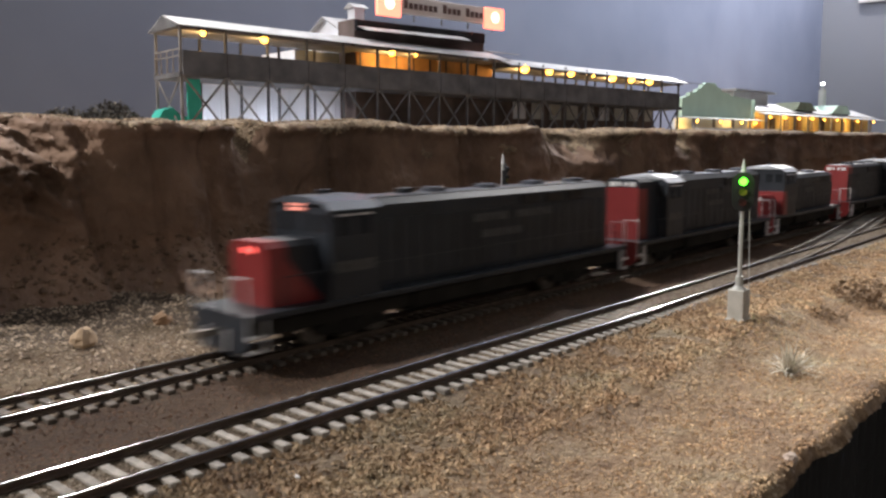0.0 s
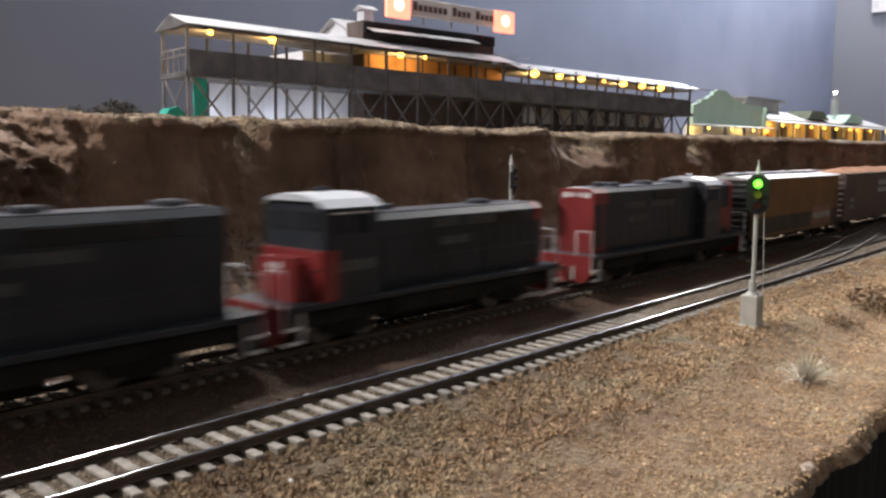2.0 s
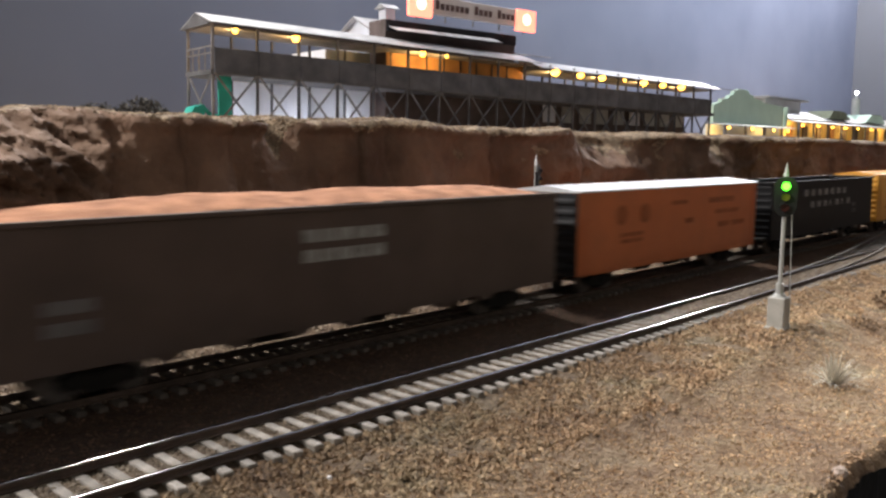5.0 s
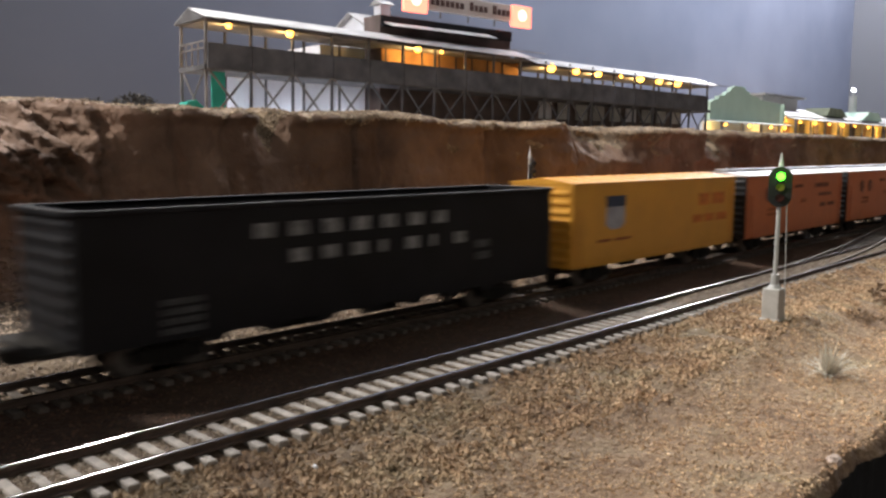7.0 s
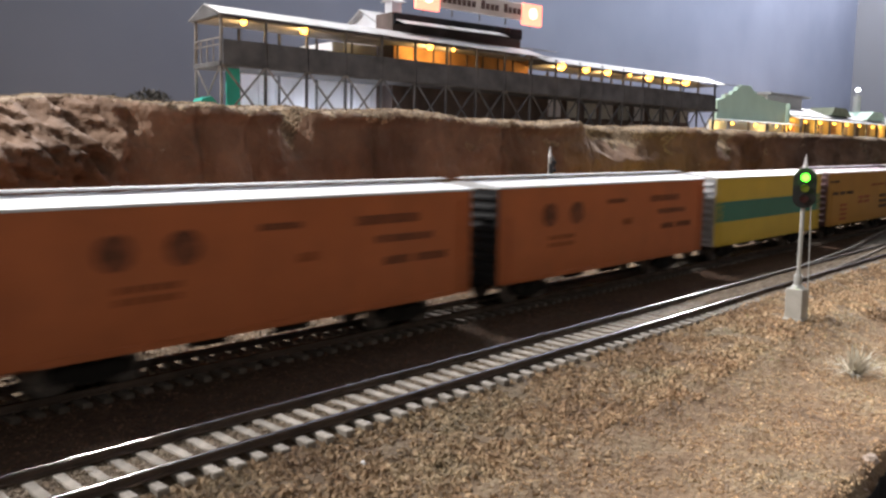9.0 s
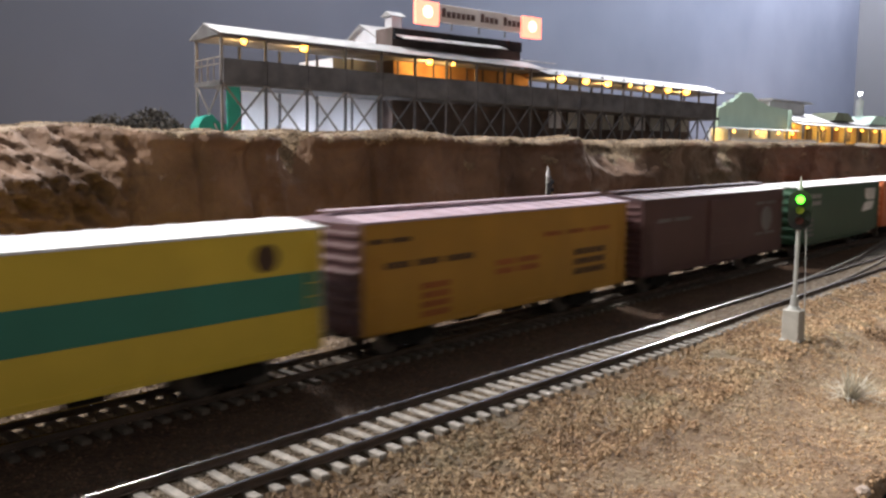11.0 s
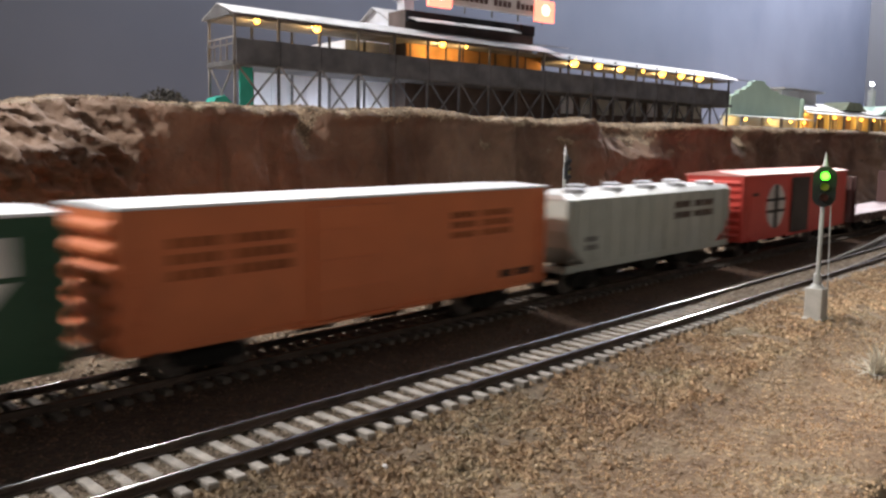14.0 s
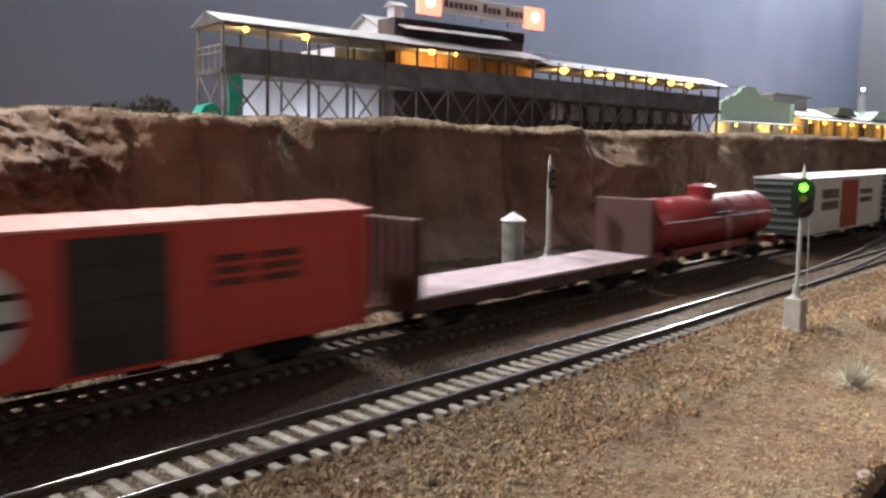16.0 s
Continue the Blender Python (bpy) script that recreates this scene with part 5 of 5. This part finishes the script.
def gondola(name, label, x0, x1, m, top, load, posts, rib=0.0012):
    L = x1 - x0
    car = thing(name, label, "freight car", group="train cars")
    bot = 0.0105
    for s in (-1, 1):
        part("side_wall", Geo().box(-L / 2, L / 2, s * W / 2 - (0.0012 if s > 0 else 0), s * W / 2 + (0.0012 if s < 0 else 0), bot, top), m, car)
        ribbed_end(car, s * (L / 2 - 0.0006), s, bot, top, m, 8, rib)
        part("top_rim", Geo().box(-L / 2, L / 2, s * W / 2 - 0.0012, s * W / 2 + 0.0012, top - 0.0012, top + 0.0004, 0.0002), m, car)
        part("end_rim", Geo().box(s * L / 2 - 0.0012, s * L / 2 + 0.0012, -W / 2, W / 2, top - 0.0012, top + 0.0005, 0.0002), m, car)
    part("floor_pan", Geo().box(-L / 2, L / 2, -W / 2 + 0.0005, W / 2 - 0.0005, bot, bot + 0.0015), m, car)
    for k in range(posts):
        x = -L / 2 + L * (k + 0.5) / posts
        part("side_post", Geo().box(x - 0.0006, x + 0.0006, -W / 2 - 0.0007, -W / 2 + 0.0002, bot, top - 0.001), m, car)
    if load:
        nx, ny = 60, 14
        g = sheet([-L / 2 + 0.001 + (L - 0.002) * i / nx for i in range(nx + 1)], [-W / 2 + 0.001 + (W - 0.002) * j / ny for j in range(ny + 1)],
                  lambda x, y: (x, y, top - 0.001 + 0.0065 * max(0, (1 - (2 * x / L) ** 6)) * (1 - 0.8 * (2 * y / W) ** 2) * (0.85 + 0.3 * fbm(x * 30, y * 30)) + 0.0008 * fbm(x * 260, y * 260)))
        part("load", g, LOAD, car, "heaped reddish wood chips", True)
    underframe(car, L)
    for k in range(7):
        x = -L * 0.3 + L * 0.6 * k / 6
        part("belly_pocket", Geo().prism([(x - 0.006, bot + 0.0003), (x + 0.006, bot + 0.0003), (x + 0.003, bot - 0.0022), (x - 0.003, bot - 0.0022)], "y", -W / 2 + 0.0006, W / 2 - 0.0006), m, car)
    return car, L


c = gondola("gondola", "brown high-sided gondola heaped with reddish chips", *B[5], GON_BROWN, 0.0510, True, 0)
mark(c[0], 0.404, 0.56, 0.0325, 0.0435, MARK_FAINT, c[1], 2, 1)
mark(c[0], 0.055, 0.112, 0.0205, 0.030, MARK_GREY, c[1], 2, 1)
add(c, *B[5])


def reefer(x0, x1, roof, board, label):
    c = boxcar("refrigerator_car", label, x0, x1, ORANGE, roof, BLACK, ribs=9 if board else 7, roof_ribs=16, walk_board=board)
    m = MARK_WORN if board else MARK_RUST
    for u in (0.192, 0.306):
        x = -c[1] / 2 + u * c[1]
        part("emblem", Geo().rod((x, -W / 2 - 0.0003, 0.0380), (x, -W / 2 + 0.0002, 0.0380), 0.0052, 20), MARK_WORN if board else MARK_RUST, c[0])
    mark(c[0], 0.67, 0.84, 0.0402, 0.0435, m, c[1], 1, 1)
    mark(c[0], 0.715, 0.88, 0.0335, 0.0362, m, c[1], 1, 1)
    mark(c[0], 0.74, 0.92, 0.0255, 0.0285, m, c[1], 1, 2)
    mark(c[0], 0.45, 0.54, 0.0410, 0.0432, m, c[1], 1, 1)
    mark(c[0], 0.19, 0.30, 0.0235, 0.0288, MARK_RUST, c[1], 2, 1)
    mark(c[0], 0.53, 0.575, 0.0300, 0.0330, MARK_RUST, c[1], 1, 1)
    add(c, x0, x1)


reefer(*B[6], ROOFWHITE, False, "orange refrigerator car with bright roof and black ribbed end")

c = gondola("hopper_car", "black high-sided open coal car with white lettering bars", *B[7], mat("coal_car_black", (0.011, 0.011, 0.013), 0.6, spec=0.2, var=0.3, scale=40), 0.0495, False, 0, 0.0005)
for k in range(7):
    u, v = 0.268 + 0.0632 * k, 0.332 + 0.0612 * k
    part("lettering_bar", Geo().box(-c[1] / 2 + u * c[1], -c[1] / 2 + (u + 0.030) * c[1], -W / 2 - 0.0003, -W / 2 + 0.0002, 0.0385, 0.0432), MARK_SMOKE, c[0])
    part("lettering_bar", Geo().box(-c[1] / 2 + v * c[1], -c[1] / 2 + (v + (0.011 if k in (3, 5) else 0.028)) * c[1], -W / 2 - 0.0003, -W / 2 + 0.0002, 0.0298, 0.0342), MARK_SMOKE, c[0])
mark(c[0], 0.119, 0.18, 0.0125, 0.0230, MARK_DIM, c[1], 4, 1)
mark(c[0], 0.76, 0.80, 0.0220, 0.0300, MARK_DIM, c[1], 2, 1)
part("draft_sill", Geo().box(-c[1] / 2 - 0.014, -c[1] / 2 + 0.004, -0.004, 0.004, 0.0080, 0.0115).box(-c[1] / 2 - 0.010, -c[1] / 2, -W / 2 + 0.002, W / 2 - 0.002, 0.0108, 0.0122), UNDER, c[0])
add(c, *B[7])

c = boxcar("refrigerator_car", "bright yellow refrigerator car with ribbed yellow end", *B[8], YELLOW, YELLOW, YELLOW, ribs=8, roof_ribs=16)
part("emblem", Geo().prism([(-0.0040, 0.0275), (0.0040, 0.0275), (0.0085, 0.0300), (0.0085, 0.0440), (-0.0085, 0.0440), (-0.0085, 0.0300)], "y", -W / 2 - 0.0003, -W / 2 + 0.0002), mat("emblem_grey", (0.33, 0.34, 0.39), 0.6, var=0.2, scale=200), c[0]).location.x = -c[1] / 2 + 0.211 * c[1]
part("emblem_top", Geo().box(-0.0087, 0.0087, -W / 2 - 0.0005, -W / 2 + 0.0002, 0.0388, 0.0442), mat("emblem_blue", (0.03, 0.05, 0.10), 0.6), c[0]).location.x = -c[1] / 2 + 0.211 * c[1]
mark(c[0], 0.728, 0.918, 0.0354, 0.0422, MARK_ORANGE, c[1], 1, 2)
mark(c[0], 0.688, 0.941, 0.0255, 0.0300, MARK_ORANGE, c[1], 1, 3)
mark(c[0], 0.12, 0.30, 0.0215, 0.0230, MARK_RUST, c[1], 1, 2)
add(c, *B[8])

reefer(*B[9], ROOFWHITE, True, "orange refrigerator car with bright roof walk and black ends")
reefer(*B[10], ROOFWHITE, True, "orange refrigerator car with bright roof walk and black ends")

c = boxcar("boxcar", "yellow boxcar with broad teal-green stripe and bright roof", *B[11], YELLOW_L, ROOFWHITE, ROOFGREY, ribs=9, roof_ribs=14)
part("stripe", Geo().box(-c[1] / 2 + 0.0005, c[1] / 2 - 0.0005, -W / 2 - 0.0003, -W / 2 + 0.0002, 0.0245, 0.0365), GREEN_BAND, c[0])
part("emblem", Geo().rod((c[1] / 2 - 0.022, -W / 2 - 0.0004, 0.0425), (c[1] / 2 - 0.022, -W / 2 + 0.0002, 0.0425), 0.0045, 16), MARK_DARK, c[0])
add(c, *B[11])

c = boxcar("refrigerator_car", "golden yellow wooden refrigerator car with brown roof, lamp sheen painted in", *B[12], mat("reefer_golden", (0.40, 0.205, 0.022), 0.55, var=0.08, scale=40, grime=0.2), ROOFLILAC, BROWN, ribs=8, roof_ribs=14, walk_board=True)
mark(c[0], 0.058, 0.337, 0.0335, 0.0360, MARK_DARK, c[1], 1, 3)
mark(c[0], 0.417, 0.584, 0.0252, 0.0312, MARK_RUST, c[1], 2, 2)
mark(c[0], 0.605, 0.912, 0.0385, 0.0405, MARK_RUST, c[1], 1, 3)
mark(c[0], 0.74, 0.89, 0.0190, 0.0310, MARK_DARK, c[1], 3, 1)
mark(c[0], 0.166, 0.257, 0.0135, 0.0265, MARK_RUST, c[1], 4, 1)
mark(c[0], 0.012, 0.134, 0.0430, 0.0448, MARK_DARK, c[1], 1, 2)
add(c, *B[12])

# Maroon roof, paled in its colour for the lamp's sheen.
c = boxcar("boxcar", "dark maroon boxcar with lamp sheen painted into roof, ribbed end", *B[13], BROWN, mat("roof_maroon_sheen", (0.105, 0.070, 0.082), 0.38, var=0.3, scale=60, grime=0.3), BROWN, ribs=10, roof_ribs=12, walk_board=True, door=(0.40, 0.58, BROWN))
part("emblem", Geo().rod((c[1] / 2 - 0.0265, -W / 2 - 0.0004, 0.0325), (c[1] / 2 - 0.0265, -W / 2 + 0.0002, 0.0325), 0.0080, 20), MARK_GREY, c[0])
mark(c[0], 0.763, 0.93, 0.0420, 0.0438, MARK_GREY, c[1], 1, 2)
mark(c[0], 0.763, 0.93, 0.0225, 0.0240, MARK_GREY, c[1], 1, 2)
mark(c[0], 0.08, 0.28, 0.0380, 0.0400, MARK_GREY, c[1], 1, 2)
add(c, *B[13])

c = boxcar("boxcar", "green boxcar with white roof and white emblem", *B[14], GREEN, ROOFWHITE, GREEN, ribs=6, wav=0.0022, roof_ribs=0, flat_roof=True)
mark(c[0], 0.073, 0.242, 0.0368, 0.0450, MARK_FAINT, c[1], 2, 1)
mark(c[0], 0.073, 0.171, 0.0145, 0.0272, MARK_GREY, c[1], 4, 1)
em = mat("emblem_white", (0.70, 0.70, 0.68), 0.6)
L = c[1]
part("emblem", Geo().prism([(L / 2 - 0.0440, 0.0265), (L / 2 - 0.0180, 0.0280), (L / 2 - 0.0120, 0.0345), (L / 2 - 0.0340, 0.0345), (L / 2 - 0.0400, 0.0320)], "y", -W / 2 - 0.0003, -W / 2 + 0.0002), em, c[0])
part("emblem", Geo().prism([(L / 2 - 0.0370, 0.0385), (L / 2 - 0.0300, 0.0360), (L / 2 - 0.0115, 0.0360), (L / 2 - 0.0115, 0.0455), (L / 2 - 0.0370, 0.0455)], "y", -W / 2 - 0.0003, -W / 2 + 0.0002), em, c[0])
part("sill_clip", Geo().box(-L / 2 + 0.02, L / 2 - 0.02, -W / 2 + 0.001, -W / 2 + 0.002, 0.0078, 0.0092), GREEN, c[0])
add(c, *B[14])

c = boxcar("boxcar", "orange boxcar with white roof and ribbed orange end", *B[15], ORANGE_B, ROOFWHITE, ORANGE_B, ribs=6, wav=0.0020, roof_ribs=0, flat_roof=True, door=(0.34, 0.52, ORANGE_B))
mark(c[0], 0.686, 0.874, 0.0330, 0.0430, MARK_RUST, c[1], 3, 2)
mark(c[0], 0.076, 0.30, 0.0300, 0.0420, MARK_RUST, c[1], 3, 2)
mark(c[0], 0.84, 0.95, 0.0150, 0.0180, MARK_DARK, c[1], 1, 2)
add(c, *B[15])


def covered_hopper(x0, x1):
    L = x1 - x0
    car = thing("covered_hopper", "pale grey covered hopper with round roof hatches", "freight car", group="train cars")
    top, bot = 0.0440, 0.0120
    part("body", Geo().prism([(-L / 2 + 0.004, bot + 0.010), (-L / 2, bot + 0.018), (-L / 2, top), (L / 2, top), (L / 2, bot + 0.018), (L / 2 - 0.004, bot + 0.010), (L / 2 - 0.018, bot), (-L / 2 + 0.018, bot)], "y", -W / 2, W / 2), HOPPER, car)
    part("side_sill", Geo().box(-L / 2, L / 2, -W / 2 - 0.0004, -W / 2 + 0.001, 0.0115, 0.0145), HOPPER, car)
    rf = part("roof", Geo().prism([(-W / 2 - 0.0003, top - 0.0004), (W / 2 + 0.0003, top - 0.0004), (W / 2 - 0.003, top + 0.0022), (-W / 2 + 0.003, top + 0.0022)], "x", -L / 2, L / 2), HOPPER_ROOF, car)
    for k in range(5):
        for yy in (-0.0105, 0.0105):
            x = -L / 2 + L * (k + 0.5) / 5
            part("hatch", Geo().rod((x, yy, top + 0.0018), (x, yy, top + 0.0040), 0.0050, 16).rod((x, yy, top + 0.0040), (x, yy, top + 0.0046), 0.0054, 16, 0.003), ROOFGREY, rf)
    for k in range(12):
        x = -L / 2 + L * (k + 0.5) / 12
        part("side_post", Geo().box(x - 0.0003, x + 0.0003, -W / 2 - 0.0004, -W / 2 + 0.0002, 0.0145, top - 0.0005), HOPPER, car)
    for s in (-1, 1):
        ladder(car, s * (L / 2 - 0.004), 0.012, top - 0.001, HOPPER)
        part("end_platform", Geo().box(min(s * (L / 2 - 0.01), s * L / 2), max(s * (L / 2 - 0.01), s * L / 2), -W / 2, W / 2, 0.0112, 0.0125), HOPPER, car)
    for k in (-1, 0, 1):
        x = k * L * 0.22
        part("outlet", Geo().prism([(x - 0.014, bot + 0.0005), (x + 0.014, bot + 0.0005), (x + 0.004, 0.0050), (x - 0.004, 0.0050)], "y", -W / 2 + 0.004, W / 2 - 0.004), UNDER, car)
    mark(car, 0.602, 0.872, 0.0300, 0.0390, MARK_DARK, L, 2, 2)
    mark(car, 0.092, 0.154, 0.0205, 0.0267, MARK_GREY, L, 2, 1)
    underframe(car, L, 0.024)
    return car, L


add(covered_hopper(*B[16]), *B[16])

# The pink roof is the red paint with lamp sheen mixed in.
c = boxcar("boxcar", "bright red boxcar with black door and round emblem", *B[17], RED, mat("roof_red_sheen", (0.66, 0.30, 0.27), 0.45, var=0.1, scale=40), RED, ribs=8, wav=0.0016, roof_ribs=14, walk_board=False, door=(0.409, 0.577, mat("door_black", (0.035, 0.028, 0.027), 0.6)), top=0.0500)
L = c[1]
ex = -L / 2 + 0.27 * L
part("emblem", Geo().rod((ex, -W / 2 - 0.0003, 0.0300), (ex, -W / 2 + 0.0002, 0.0300), 0.0140, 36), MARK_WHITE, c[0], "white round emblem with black cross")
part("emblem_cross", Geo().box(ex - 0.0026, ex + 0.0026, -W / 2 - 0.0006, -W / 2, 0.0163, 0.0437).box(ex - 0.0136, ex + 0.0136, -W / 2 - 0.0007, -W / 2, 0.0335, 0.0352).box(ex - 0.0136, ex + 0.0136, -W / 2 - 0.0007, -W / 2, 0.0262, 0.0280), BLACK, c[0])
mark(c[0], 0.656, 0.839, 0.0300, 0.0395, MARK_DARK, c[1], 3, 2)
mark(c[0], 0.07, 0.117, 0.0375, 0.0395, MARK_DARK, c[1], 1, 1)
add(c, *B[17])


def bulkhead_flat(x0, x1):
    L = x1 - x0
    car = thing("bulkhead_flatcar", "empty oxide-red bulkhead flatcar, lamp sheen painted pinkish on deck", "freight car", group="train cars")
    part("side_sill", Geo().box(-L / 2, L / 2, -W / 2, W / 2, 0.0095, 0.0150, 0.0003), FLATRED, car)
    n = 40
    for k in range(n):
        x = -L / 2 + 0.006 + (L - 0.012) * k / n
        part("deck_board", Geo().box(x, x + (L - 0.012) / n * 0.94, -W / 2 + 0.0006, W / 2 - 0.0006, 0.0150, 0.0156), DECK_SHEEN, car)
    for s in (-1, 1):
        x = s * (L / 2 - 0.0025)
        b = part("bulkhead", Geo().box(x - 0.0016, x + 0.0016, -W / 2 + 0.001, W / 2 - 0.001, 0.0150, 0.0450, 0.0003), FLATRED, car)
        for k in range(6):
            y = -W / 2 + 0.004 + (W - 0.008) * k / 5
            part("bulkhead_post", Geo().box(min(x + s * 0.0014, x + s * 0.0034), max(x + s * 0.0014, x + s * 0.0034), y - 0.0008, y + 0.0008, 0.0120, 0.0445), FLATRED, b)
    for k in range(12):
        x = -L / 2 + L * (k + 0.5) / 12
        part("stake_pocket", Geo().box(x - 0.0010, x + 0.0010, -W / 2 - 0.0008, -W / 2 + 0.0002, 0.0115, 0.0148), FLATRED, car)
    underframe(car, L)
    return car, L


add(bulkhead_flat(*B[18]), *B[18])


def tank_car(x0, x1):
    L = x1 - x0
    car = thing("tank_car", "glossy dark red tank car with dome", "freight car", group="train cars")
    r, zc = 0.0150, 0.0285
    tk = part("tank", Geo().rod((-L / 2 + 0.006, 0, zc), (L / 2 - 0.006, 0, zc), r, 32).rod((-L / 2 + 0.006, 0, zc), (-L / 2 + 0.002, 0, zc), r, 32, r * 0.6).rod((L / 2 - 0.006, 0, zc), (L / 2 - 0.002, 0, zc), r, 32, r * 0.6), TANKRED, car, smooth=False)
    for p in tk.data.polygons:
        p.use_smooth = len(p.vertices) == 4
    part("dome", Geo().rod((0, 0, zc + r - 0.003), (0, 0, zc + r + 0.0052), 0.0078, 20).rod((0, 0, zc + r + 0.0052), (0, 0, zc + r + 0.0066), 0.0084, 20, 0.005), TANKRED, car)
    for k in (-0.33, -0.11, 0.11, 0.33):
        part("band", Geo().rod((k * L - 0.0004, 0, zc), (k * L + 0.0004, 0, zc), r + 0.0004, 32), TANKRED, car)
    for q in (-1, 1):
        part("platform", Geo().box(-0.011, 0.011, min(q * W / 2, q * (r - 0.001)), max(q * W / 2, q * (r - 0.001)), 0.0335, 0.0342), UNDER, car)
    g = Geo()
    for yy in (-1, 1):
        g.beam((-L / 2 + 0.004, yy * (r + 0.0022), zc + 0.003), (L / 2 - 0.004, yy * (r + 0.0022), zc + 0.003), 0.0004)
    part("handrail", g, HANDRAIL, car)
    ladder(car, 0, 0.011, 0.0345, HANDRAIL)
    part("sill", Geo().box(-L / 2, L / 2, -0.009, 0.009, 0.0095, 0.0140), TANKRED, car)
    for s in (-1, 1):
        part("saddle", Geo().box(s * L * 0.36 - 0.003, s * L * 0.36 + 0.003, -0.012, 0.012, 0.012, 0.0200), UNDER, car)
        part("end_sill", Geo().box(s * L / 2 - 0.0015, s * L / 2 + 0.0015, -W / 2 + 0.002, W / 2 - 0.002, 0.0095, 0.0140), TANKRED, car)
    mark(car, 0.62, 0.86, 0.0300, 0.0330, MARK_GREY, L, 1, 2, y=-r - 0.0004)
    underframe(car, L, 0.022)
    return car, L


add(tank_car(*B[19]), *B[19])

for i in (20, 21):
    c = boxcar("boxcar", "white boxcar with red door panel and black lettering bars", *B[i], WHITECAR, ROOFWHITE, mat("end_dark_green", (0.016, 0.022, 0.020), 0.6), ribs=7, roof_ribs=12, door=(0.43, 0.64, mat("door_red", (0.33, 0.045, 0.035), 0.6, var=0.1, scale=60)))
    mark(c[0], 0.192, 0.40, 0.0350, 0.0420, MARK_DARK, c[1], 1, 1)
    mark(c[0], 0.192, 0.40, 0.0265, 0.0330, MARK_DARK, c[1], 1, 1)
    mark(c[0], 0.68, 0.86, 0.0290, 0.0400, MARK_DARK, c[1], 2, 1)
    add(c, *B[i])

SPEED = 0.2300


def motions():
    for car, x in TRAIN:
        walk(car, [(0.0, pose(x, FAR_Y, FAR_Z)), (8.0, pose(x - SPEED * 8.0, FAR_Y, FAR_Z)), (16.0, pose(x - SPEED * 16.0, FAR_Y, FAR_Z))])


motions()
